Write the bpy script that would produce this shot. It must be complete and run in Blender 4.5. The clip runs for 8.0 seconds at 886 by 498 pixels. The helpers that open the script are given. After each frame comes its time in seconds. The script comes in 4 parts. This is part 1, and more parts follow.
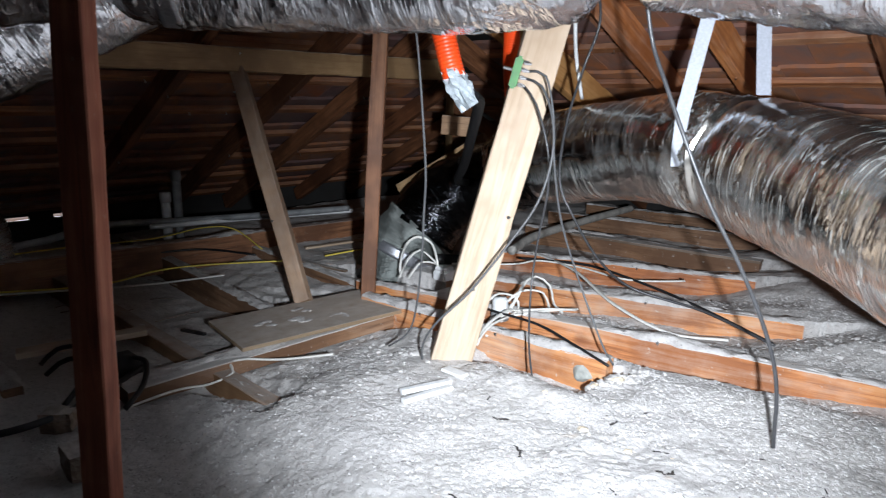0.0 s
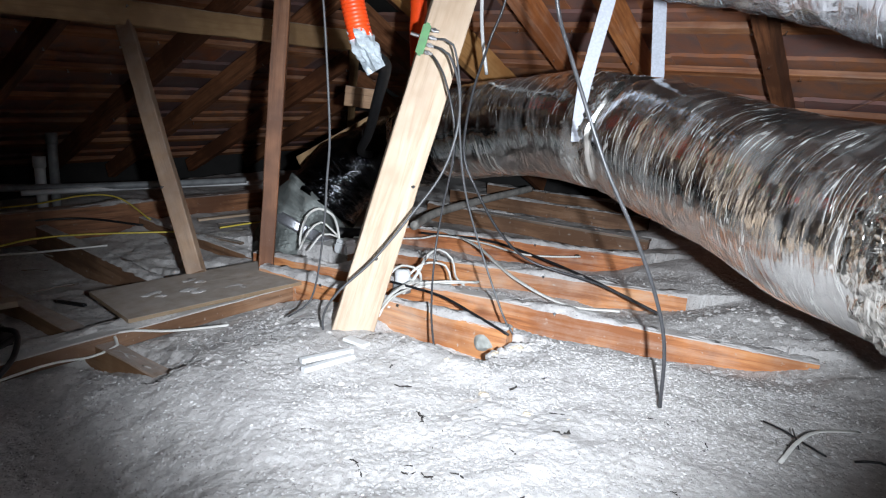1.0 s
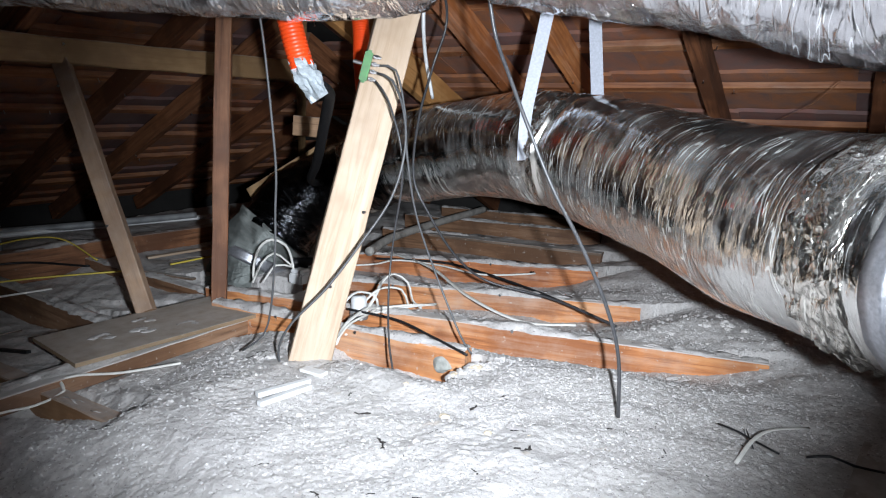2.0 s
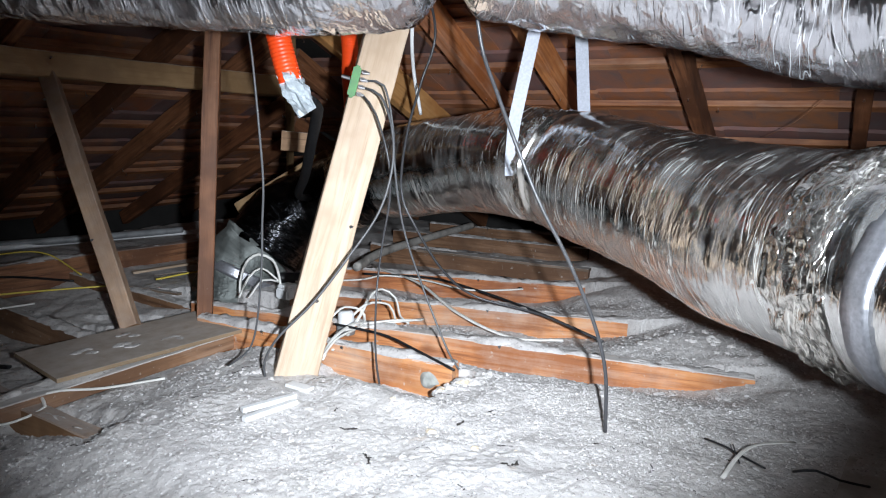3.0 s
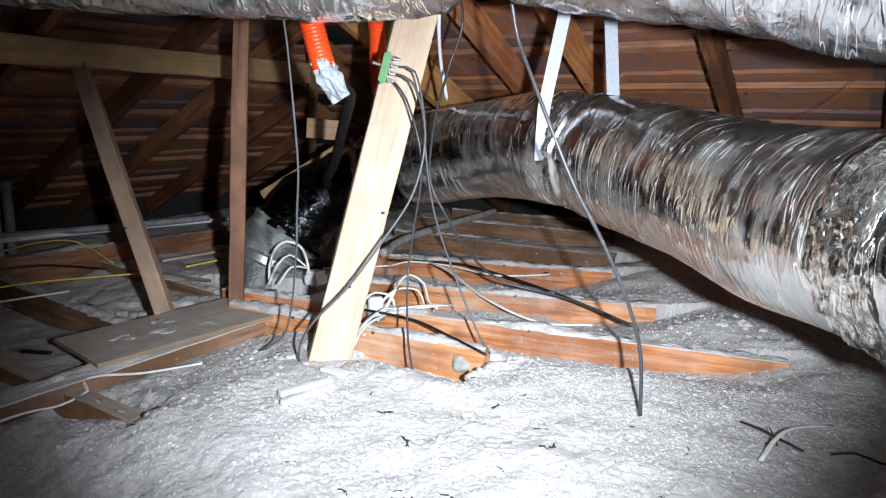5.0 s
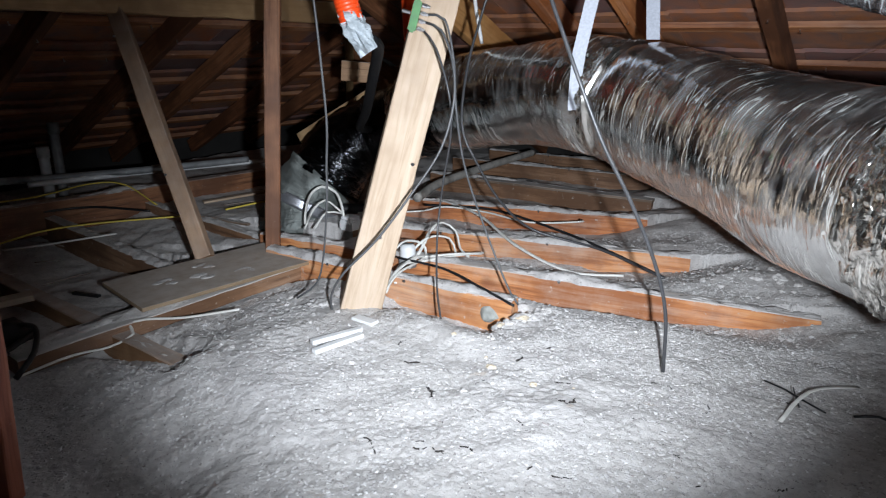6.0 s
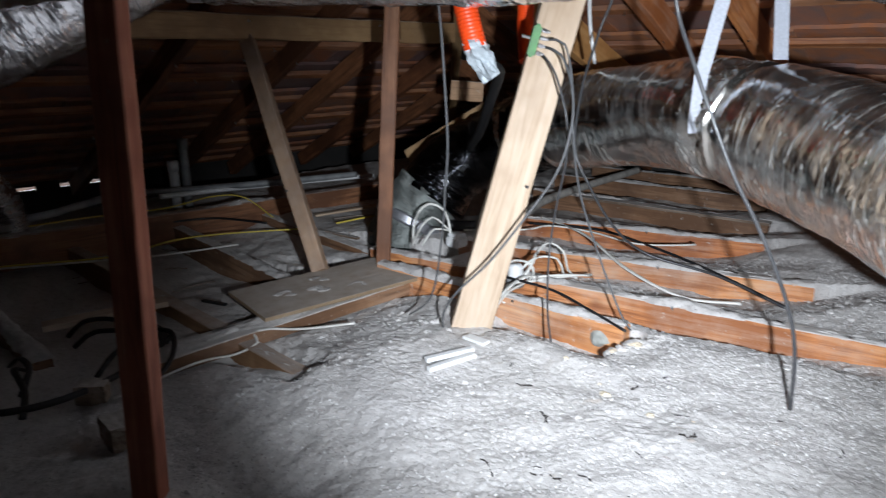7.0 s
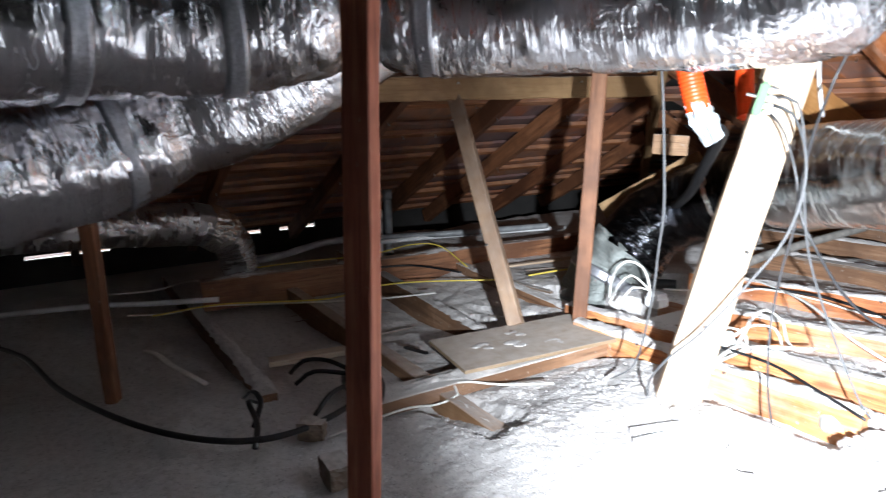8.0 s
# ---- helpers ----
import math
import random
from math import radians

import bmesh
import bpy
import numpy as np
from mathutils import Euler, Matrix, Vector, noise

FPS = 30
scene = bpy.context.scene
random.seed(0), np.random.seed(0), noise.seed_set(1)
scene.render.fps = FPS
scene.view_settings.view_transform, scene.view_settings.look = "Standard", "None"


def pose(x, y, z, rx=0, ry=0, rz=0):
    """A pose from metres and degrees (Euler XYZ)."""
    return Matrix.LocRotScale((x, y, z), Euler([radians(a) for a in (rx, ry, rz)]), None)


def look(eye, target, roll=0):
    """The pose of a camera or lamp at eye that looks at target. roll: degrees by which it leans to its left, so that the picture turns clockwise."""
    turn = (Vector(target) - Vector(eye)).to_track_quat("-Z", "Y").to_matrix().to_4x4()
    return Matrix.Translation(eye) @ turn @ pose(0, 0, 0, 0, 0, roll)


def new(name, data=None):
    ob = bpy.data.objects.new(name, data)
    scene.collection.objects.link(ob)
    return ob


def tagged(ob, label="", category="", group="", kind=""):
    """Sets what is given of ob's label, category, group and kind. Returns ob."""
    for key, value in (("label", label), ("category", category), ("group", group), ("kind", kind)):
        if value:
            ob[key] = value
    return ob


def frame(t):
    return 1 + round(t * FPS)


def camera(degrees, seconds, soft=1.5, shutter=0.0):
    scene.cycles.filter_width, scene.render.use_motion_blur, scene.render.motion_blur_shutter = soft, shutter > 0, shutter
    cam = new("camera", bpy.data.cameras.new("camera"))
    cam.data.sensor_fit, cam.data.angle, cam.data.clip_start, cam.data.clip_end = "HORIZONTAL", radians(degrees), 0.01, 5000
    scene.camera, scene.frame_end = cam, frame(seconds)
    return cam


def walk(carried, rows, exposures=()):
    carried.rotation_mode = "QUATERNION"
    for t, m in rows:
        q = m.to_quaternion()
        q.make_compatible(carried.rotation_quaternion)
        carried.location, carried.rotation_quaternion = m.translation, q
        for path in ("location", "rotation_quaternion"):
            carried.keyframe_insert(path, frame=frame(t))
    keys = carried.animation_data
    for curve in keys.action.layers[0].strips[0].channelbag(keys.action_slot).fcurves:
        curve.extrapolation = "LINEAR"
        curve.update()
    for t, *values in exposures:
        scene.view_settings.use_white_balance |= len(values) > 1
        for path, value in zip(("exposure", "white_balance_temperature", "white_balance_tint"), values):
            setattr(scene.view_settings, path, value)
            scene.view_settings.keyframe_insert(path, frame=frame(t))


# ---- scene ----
cam = camera(67.5, 8.0, soft=1.1, shutter=0.35)
PATH = [
    (0, (0.0, 0.0, 0.734), (-1.379, 1.377, 0.284), 0.6),
    (0.5, (-0.001, 0.0, 0.706), (-1.255, 1.488, 0.24), 1.7),
    (1, (-0.012, 0.0, 0.693), (-1.155, 1.567, 0.205), 3.6),
    (1.5, (-0.002, 0.006, 0.691), (-1.094, 1.622, 0.246), 2.0),
    (3, (0.009, 0.006, 0.685), (-1.024, 1.68, 0.324), 1.6),
    (3.5, (0.001, -0.015, 0.644), (-1.05, 1.656, 0.325), 1.5),
    (4, (-0.038, -0.03, 0.628), (-1.113, 1.631, 0.336), 1.2),
    (5.5, (-0.004, -0.012, 0.715), (-1.086, 1.592, 0.207), 0.9),
    (6, (0.007, -0.003, 0.733), (-1.135, 1.527, 0.136), 0.6),
    (6.5, (-0.005, -0.022, 0.753), (-1.216, 1.452, 0.153), 0.5),
    (7, (-0.032, -0.052, 0.764), (-1.384, 1.309, 0.198), -0.1),
    (7.5, (-0.065, -0.086, 0.788), (-1.603, 1.096, 0.3), -1.2),
    (8, (-0.083, -0.109, 0.808), (-1.779, 0.858, 0.376), -1.6),
]
walk(cam, [(t, look(eye, target, roll)) for t, eye, target, roll in PATH],
     [(0.0, -0.35), (1.0, -0.4), (1.5, -0.45), (3.0, -0.4), (4.0, -0.35), (5.5, -0.2), (6.0, -0.68), (6.5, -0.75), (7.0, -0.6), (7.5, 0.3), (8.0, 1.15)])

# ---- light ----
world = bpy.data.worlds.new("world")
scene.world = world
world.use_nodes = True
world.node_tree.nodes["Background"].inputs[0].default_value = (0.9, 0.95, 1.0, 1)
world.node_tree.nodes["Background"].inputs[1].default_value = 2.2

torch = new("torch_light", bpy.data.lights.new("torch_light", "SPOT"))
torch.data.energy = 415
torch.data.color = (0.84, 0.915, 1.0)
torch.data.shadow_soft_size = 0.018
torch.data.spot_size = radians(62)
torch.data.spot_blend = 1.0
torch.matrix_world = look((0.12, 0.065, 0.692), (-0.75, 1.46, 0.43)) @ Matrix.Rotation(radians(30), 4, "Z") @ Matrix.Diagonal((1.55, 1, 1, 1))


# ---- materials ----
def material(name, rough=0.7, metal=0.0):
    m = bpy.data.materials.new(name)
    m.use_nodes = True
    b = m.node_tree.nodes["Principled BSDF"]
    b.inputs["Roughness"].default_value, b.inputs["Metallic"].default_value = rough, metal
    return m, m.node_tree, b


def coords(nt, kind="Object", scale=(1, 1, 1)):
    c, mp = nt.nodes.new("ShaderNodeTexCoord"), nt.nodes.new("ShaderNodeMapping")
    mp.inputs["Scale"].default_value = scale
    nt.links.new(c.outputs[kind], mp.inputs["Vector"])
    return mp.outputs["Vector"]


def fuzz(nt, vec, scale, detail=4.0, rough=0.6, distort=0.0):
    n = nt.nodes.new("ShaderNodeTexNoise")
    n.inputs["Scale"].default_value, n.inputs["Detail"].default_value = scale, detail
    n.inputs["Roughness"].default_value, n.inputs["Distortion"].default_value = rough, distort
    nt.links.new(vec, n.inputs["Vector"])
    return n.outputs["Fac"]


def ramp(nt, fac, *stops):
    r = nt.nodes.new("ShaderNodeValToRGB")
    e = r.color_ramp.elements
    while len(e) < len(stops):
        e.new(0.5)
    for k, (pos, col) in zip(e, stops):
        k.position, k.color = pos, (*col, 1)
    nt.links.new(fac, r.inputs["Fac"])
    return r.outputs["Color"]


def mix(nt, fac, a, b, kind="MIX"):
    m = nt.nodes.new("ShaderNodeMix")
    m.data_type, m.blend_type = "RGBA", kind
    for v, s in ((fac, m.inputs[0]), (a, m.inputs[6]), (b, m.inputs[7])):
        if isinstance(v, (int, float)):
            s.default_value = v
        elif isinstance(v, tuple):
            s.default_value = (*v, 1)
        else:
            nt.links.new(v, s)
    return m.outputs[2]


def maths(nt, op, a, b):
    m = nt.nodes.new("ShaderNodeMath")
    m.operation = op
    for v, s in ((a, m.inputs[0]), (b, m.inputs[1])):
        if isinstance(v, (int, float)):
            s.default_value = v
        else:
            nt.links.new(v, s)
    return m.outputs[0]


def bump(nt, b, height, strength=0.3, dist=0.01, below=None):
    n = nt.nodes.new("ShaderNodeBump")
    n.inputs["Strength"].default_value, n.inputs["Distance"].default_value = strength, dist
    nt.links.new(height, n.inputs["Height"])
    if below is not None:
        nt.links.new(below, n.inputs["Normal"])
    nt.links.new(n.outputs["Normal"], b.inputs["Normal"])
    return n.outputs["Normal"]


def wood(name, dark, mid, light, rough=0.65, dust=0.25, smear=0.0):
    """Sawn timber: grain along the piece's own x, stains, knots and settled dust on the upper faces."""
    m, nt, b = material(name, rough)
    info = nt.nodes.new("ShaderNodeObjectInfo")
    shift = nt.nodes.new("ShaderNodeVectorMath")
    c = nt.nodes.new("ShaderNodeTexCoord")
    comb = nt.nodes.new("ShaderNodeCombineXYZ")
    far = maths(nt, "MULTIPLY", info.outputs["Random"], 17.0)
    for k in range(3):
        nt.links.new(far, comb.inputs[k])
    nt.links.new(c.outputs["Object"], shift.inputs[0])
    nt.links.new(comb.outputs[0], shift.inputs[1])
    mp = nt.nodes.new("ShaderNodeMapping")
    mp.inputs["Scale"].default_value = (1.6, 26, 26)
    nt.links.new(shift.outputs[0], mp.inputs["Vector"])
    grain = fuzz(nt, mp.outputs["Vector"], 2.2, 6, 0.65, 0.6)
    stain = fuzz(nt, shift.outputs[0], 3.0, 4)
    knots = fuzz(nt, shift.outputs[0], 7.0, 1, 0.4)
    col = ramp(nt, grain, (0.3, dark), (0.5, mid), (0.72, light))
    col = mix(nt, ramp(nt, stain, (0.44, (0, 0, 0)), (0.58, (0.9, 0.9, 0.9))), col, mix(nt, 0.75, mid, dark))
    col = mix(nt, maths(nt, "MULTIPLY", info.outputs["Random"], 0.45), col, mix(nt, 0.5, light, mid), "MULTIPLY")
    col = mix(nt, ramp(nt, knots, (0.7, (0, 0, 0)), (0.78, (0.8, 0.8, 0.8))), col, dark)
    geo = nt.nodes.new("ShaderNodeNewGeometry")
    sep = nt.nodes.new("ShaderNodeSeparateXYZ")
    nt.links.new(geo.outputs["Normal"], sep.inputs[0])
    lie = maths(nt, "MULTIPLY", maths(nt, "MAXIMUM", sep.outputs[2], 0.0), fuzz(nt, shift.outputs[0], 22, 5))
    lie = maths(nt, "MULTIPLY", lie, dust * 3.2)
    speck = ramp(nt, fuzz(nt, shift.outputs[0], 60, 3), (0.66, (0, 0, 0)), (0.74, (dust, dust, dust)))
    col = mix(nt, lie, col, (0.58, 0.55, 0.53))
    col = mix(nt, speck, col, (0.5, 0.45, 0.4))
    if smear:
        pale = maths(nt, "MULTIPLY", fuzz(nt, shift.outputs[0], 4.5, 5, 0.7), fuzz(nt, mp.outputs["Vector"], 1.1, 4, 0.7))
        col = mix(nt, ramp(nt, pale, (0.22, (0, 0, 0)), (0.4, (smear, smear, smear))), col, (0.6, 0.5, 0.42))
    nt.links.new(col, b.inputs["Base Color"])
    bump(nt, b, grain, 0.35, 0.004)
    return m


def plain(name, col, rough=0.5, metal=0.0, vary=0.25, scale=40.0, relief=0.1):
    m, nt, b = material(name, rough, metal)
    v = coords(nt)
    n = fuzz(nt, v, scale, 4)
    lo, hi = tuple(max(0, k * (1 - vary)) for k in col), tuple(min(1, k * (1 + vary)) for k in col)
    nt.links.new(ramp(nt, n, (0.3, lo), (0.7, hi)), b.inputs["Base Color"])
    bump(nt, b, n, relief, 0.002)
    return m


def foil(name, tone=(0.8, 0.8, 0.81), rough=0.1, dust=0.35, fold=1.0, crumple=1.0, dull=(0.4, 0.385, 0.35)):
    """Crinkled metal foil skin of insulated duct: slanted folds, sharp creases, crushed patches, wisps of settled dust; uv in metres along and round."""
    m, nt, b = material(name, rough, 1.0)
    uv = coords(nt, "UV", (1, 1, 1))

    def slanted(turn, su, sv, distort, detail=2):
        mp = nt.nodes.new("ShaderNodeMapping")
        mp.inputs["Rotation"].default_value = (0, 0, radians(turn))
        mp.inputs["Scale"].default_value = (su, sv, 1)
        nt.links.new(uv, mp.inputs["Vector"])
        return fuzz(nt, mp.outputs["Vector"], 1.0, detail, 0.5, distort)

    def ridge(n, wide):
        return ramp(nt, maths(nt, "ABSOLUTE", maths(nt, "SUBTRACT", n, 0.5), 0.0), (0.0, (1, 1, 1)), (wide, (0, 0, 0)))

    streak, cross = slanted(12, 95, 9, 0.6), slanted(-30, 30, 6, 0.6)
    crease = ridge(slanted(26, 24, 4.5, 1.3), 0.05)
    cell = nt.nodes.new("ShaderNodeTexVoronoi")
    cell.feature = "DISTANCE_TO_EDGE"
    cell.inputs["Scale"].default_value = 26
    warp = nt.nodes.new("ShaderNodeMapping")
    warp.inputs["Rotation"].default_value = (0, 0, radians(20))
    warp.inputs["Scale"].default_value = (1.6, 0.6, 1)
    nt.links.new(uv, warp.inputs["Vector"])
    nt.links.new(warp.outputs["Vector"], cell.inputs["Vector"])
    crush = maths(nt, "ADD", fuzz(nt, uv, 30, 2, 0.5, 1.6), maths(nt, "MULTIPLY", cell.outputs["Distance"], 1.2))
    where = ramp(nt, fuzz(nt, uv, 3.0, 3), (0.44, (0.12, 0.12, 0.12)), (0.6, (1, 1, 1)))
    # dust: a thin broken film, wiped into pale slanted wisps
    film = ramp(nt, maths(nt, "MULTIPLY", fuzz(nt, uv, 4.0, 5, 0.65), maths(nt, "ADD", slanted(30, 34, 4, 0.7, 4), 0.5)), (0.5, (0, 0, 0)), (0.8, (dust, dust, dust)))
    wisp = maths(nt, "MULTIPLY", ridge(slanted(36, 46, 5.0, 0.7), 0.018), ramp(nt, fuzz(nt, uv, 4.6, 3), (0.42, (0, 0, 0)), (0.58, (1, 1, 1))))
    wisp = maths(nt, "MULTIPLY", wisp, min(1.0, dust * 3.0))
    geo, sep = nt.nodes.new("ShaderNodeNewGeometry"), nt.nodes.new("ShaderNodeSeparateXYZ")
    nt.links.new(geo.outputs["Normal"], sep.inputs[0])
    lain = maths(nt, "MULTIPLY", maths(nt, "MAXIMUM", sep.outputs[2], 0.0), maths(nt, "MULTIPLY", fuzz(nt, uv, 7, 5, 0.7), dust * 0.22))
    film = maths(nt, "ADD", film, lain)
    cover = maths(nt, "MINIMUM", maths(nt, "ADD", film, wisp), 0.92)
    grain = ramp(nt, fuzz(nt, uv, 150, 3), (0.3, tuple(k * 0.7 for k in dull)), (0.7, tuple(min(1, k * 1.35) for k in dull)))
    nt.links.new(mix(nt, cover, tone, grain), b.inputs["Base Color"])
    nt.links.new(maths(nt, "SUBTRACT", 1.0, cover), b.inputs["Metallic"])
    r = nt.nodes.new("ShaderNodeMapRange")
    r.inputs["To Min"].default_value, r.inputs["To Max"].default_value = rough, rough + 0.12
    nt.links.new(fuzz(nt, uv, 9, 4, 0.65), r.inputs["Value"])
    nt.links.new(maths(nt, "ADD", r.outputs[0], maths(nt, "MULTIPLY", cover, 0.6)), b.inputs["Roughness"])
    n1 = bump(nt, b, streak, 0.42 * fold, 0.006)
    n2 = bump(nt, b, cross, 0.14 * fold, 0.006, n1)
    n3 = bump(nt, b, crease, 0.4 * fold, 0.0025, n2)
    bump(nt, b, maths(nt, "MULTIPLY", crush, where), 0.4 * crumple, 0.006, n3)
    return m


def make_insulation():
    m, nt, b = material("loose_fill", 0.95)
    v = coords(nt)
    big, mid, fine = fuzz(nt, v, 2.2, 4), fuzz(nt, v, 45, 6, 0.72), fuzz(nt, v, 170, 4, 0.75)
    col = ramp(nt, mid, (0.3, (0.43, 0.405, 0.4)), (0.47, (0.59, 0.565, 0.55)), (0.7, (0.67, 0.645, 0.63)))
    col = mix(nt, ramp(nt, big, (0.45, (0, 0, 0)), (0.8, (0.5, 0.5, 0.5))), col, (0.56, 0.54, 0.55))
    # shade of small pits painted into the colour as dark noise spots
    pit_shade = ramp(nt, fuzz(nt, v, 130, 3), (0.33, (1, 1, 1)), (0.38, (0, 0, 0)))
    col = mix(nt, maths(nt, "MULTIPLY", pit_shade, 0.7), col, (0.22, 0.2, 0.19))
    tan = ramp(nt, fuzz(nt, v, 13, 3), (0.68, (0, 0, 0)), (0.76, (0.5, 0.5, 0.5)))
    col = mix(nt, tan, col, (0.6, 0.49, 0.39))
    cell = nt.nodes.new("ShaderNodeTexVoronoi")
    cell.inputs["Scale"].default_value = 105
    warp = nt.nodes.new("ShaderNodeVectorMath")
    nz = nt.nodes.new("ShaderNodeTexNoise")
    nz.inputs["Scale"].default_value = 30
    nt.links.new(v, nz.inputs["Vector"])
    sc = nt.nodes.new("ShaderNodeVectorMath")
    sc.operation = "SCALE"
    sc.inputs["Scale"].default_value = 0.02
    nt.links.new(nz.outputs["Color"], sc.inputs[0])
    nt.links.new(v, warp.inputs[0])
    nt.links.new(sc.outputs[0], warp.inputs[1])
    nt.links.new(warp.outputs[0], cell.inputs["Vector"])
    # pale crumbs, and shade of the gaps between them put into the colour
    grain = nt.nodes.new("ShaderNodeSeparateColor")
    nt.links.new(cell.outputs["Color"], grain.inputs[0])
    col = mix(nt, ramp(nt, grain.outputs[0], (0.9, (0, 0, 0)), (0.98, (0.3, 0.3, 0.3))), col, (0.76, 0.75, 0.75))
    col = mix(nt, ramp(nt, grain.outputs[1], (0.9, (0, 0, 0)), (0.99, (0.35, 0.35, 0.35))), col, (0.4, 0.37, 0.36))
    nt.links.new(col, b.inputs["Base Color"])
    crumb = maths(nt, "SUBTRACT", 1.0, cell.outputs["Distance"])
    crumb = maths(nt, "MULTIPLY", crumb, maths(nt, "ADD", grain.outputs[2], 0.35))
    n1 = bump(nt, b, mid, 0.06, 0.006)
    n2 = bump(nt, b, crumb, 0.16, 0.003, n1)
    bump(nt, b, fine, 0.6, 0.004, n2)
    b.inputs["Specular IOR Level"].default_value = 0.1
    return m


def make_tile():
    m, nt, b = material("clay_tile", 0.5)
    v = coords(nt)
    info = nt.nodes.new("ShaderNodeObjectInfo")
    own = ramp(nt, info.outputs["Random"], (0.0, (0.3, 0.1, 0.045)), (0.35, (0.4, 0.17, 0.075)), (0.7, (0.24, 0.12, 0.105)), (1.0, (0.15, 0.09, 0.085)))
    blot = ramp(nt, fuzz(nt, v, 11, 5), (0.4, (0, 0, 0)), (0.7, (0.75, 0.75, 0.75)))
    col = mix(nt, blot, own, (0.16, 0.13, 0.13))
    web = ramp(nt, fuzz(nt, v, 24, 3), (0.72, (0, 0, 0)), (0.8, (0.5, 0.5, 0.5)))
    col = mix(nt, web, col, (0.5, 0.46, 0.45))
    nt.links.new(col, b.inputs["Base Color"])
    bump(nt, b, fuzz(nt, v, 90, 4), 0.35, 0.003)
    return m


OLD = wood("old_hardwood", (0.1, 0.04, 0.02), (0.3, 0.13, 0.06), (0.42, 0.21, 0.11))
JOIST = wood("joist_timber", (0.22, 0.075, 0.03), (0.62, 0.265, 0.1), (0.76, 0.42, 0.19), dust=0.8, smear=0.5)
RAFTER = wood("rafter_timber", (0.08, 0.03, 0.014), (0.25, 0.1, 0.042), (0.36, 0.165, 0.08), dust=0.15)
AMBER = wood("amber_hardwood", (0.26, 0.085, 0.025), (0.62, 0.25, 0.085), (0.74, 0.36, 0.14), dust=0.05, smear=0.25)
PINE = wood("sawn_pine", (0.42, 0.3, 0.2), (0.59, 0.46, 0.34), (0.67, 0.54, 0.42), dust=0.1, smear=0.3)
HONEY = wood("honey_pine", (0.4, 0.2, 0.07), (0.66, 0.38, 0.15), (0.74, 0.47, 0.22), dust=0.1)
TAN = wood("weathered_pine", (0.26, 0.15, 0.07), (0.5, 0.33, 0.17), (0.62, 0.44, 0.25))
STRUT = wood("brown_pine", (0.2, 0.105, 0.05), (0.38, 0.22, 0.115), (0.48, 0.3, 0.17), dust=0.3)
RED = wood("red_hardwood", (0.2, 0.055, 0.03), (0.44, 0.15, 0.085), (0.6, 0.27, 0.17), dust=0.2)
GREYWOOD = wood("dusty_timber", (0.12, 0.08, 0.055), (0.26, 0.19, 0.14), (0.38, 0.3, 0.24), dust=0.5)
BOARD = wood("particle_board", (0.3, 0.22, 0.14), (0.4, 0.3, 0.2), (0.48, 0.38, 0.27), dust=0.3)
DUSTY = wood("dusty_hardwood", (0.13, 0.065, 0.035), (0.3, 0.165, 0.09), (0.42, 0.26, 0.16), dust=0.8)
FLUFF = make_insulation()
CRUMB, _nt, _b = material("insulation_crumb", 0.95)
_isl = _nt.nodes.new("ShaderNodeNewGeometry")
_nt.links.new(ramp(_nt, _isl.outputs["Random Per Island"], (0.0, (0.36, 0.32, 0.31)), (0.08, (0.5, 0.48, 0.48)), (0.7, (0.59, 0.57, 0.57)), (0.88, (0.63, 0.61, 0.6)), (0.92, (0.78, 0.77, 0.77))), _b.inputs["Base Color"])
bump(_nt, _b, fuzz(_nt, coords(_nt), 300, 3), 0.5, 0.002)
TILE = make_tile()
FOIL = foil("foil_skin", (0.78, 0.79, 0.84), 0.08, 0.12, 0.7, 1.7)
FOIL_WARM = foil("dusty_foil_skin", (0.79, 0.785, 0.77), 0.085, 0.22, 0.33, 0.5, (0.42, 0.4, 0.36))
FOIL_DULL = foil("dull_foil_skin", (0.5, 0.5, 0.52), 0.2, 0.3)
FOIL_BLACK = foil("black_film_skin", (0.035, 0.036, 0.04), 0.12, 0.08, 1.2, 1.6, (0.1, 0.1, 0.1))
FOIL_BOOT = foil("boot_foil", (0.26, 0.28, 0.27), 0.6, 0.95, 1.0, 1.6, (0.3, 0.315, 0.3))
CRUMPLE = foil("crumpled_foil_tape", (0.86, 0.83, 0.78), 0.14, 0.1, 1.2, 2.2)
BATTEN = wood("roof_batten", (0.16, 0.055, 0.022), (0.42, 0.17, 0.065), (0.56, 0.28, 0.12), dust=0.1, smear=0.2)
BAND = plain("silver_tape", (0.42, 0.43, 0.47), 0.38, 0.8, 0.2, 120, 0.35)
WEB = plain("white_webbing", (0.42, 0.44, 0.5), 0.8, 0, 0.14, 160, 0.3)
ORANGE = plain("orange_plastic", (0.9, 0.075, 0.012), 0.4, 0, 0.1, 30)
TAPE = plain("white_tape", (0.36, 0.4, 0.43), 0.5, 0, 0.3, 60, 0.5)
BLACK = plain("black_plastic", (0.016, 0.016, 0.018), 0.4, 0, 0.3, 50)
LAGGING = plain("black_foam", (0.009, 0.009, 0.01), 0.75, 0, 0.4, 120, 0.4)
LAGGING.node_tree.nodes["Principled BSDF"].inputs["Specular IOR Level"].default_value = 0.1
GREYCABLE = plain("grey_cable", (0.085, 0.087, 0.092), 0.45, 0, 0.15, 50)
WHITECABLE = plain("white_cable", (0.78, 0.77, 0.73), 0.45, 0, 0.1, 50)
YELLOW = plain("yellow_cable", (0.75, 0.6, 0.1), 0.5, 0, 0.15, 50)
GREEN = plain("green_enamel", (0.014, 0.15, 0.014), 0.5, 0, 0.25, 60)
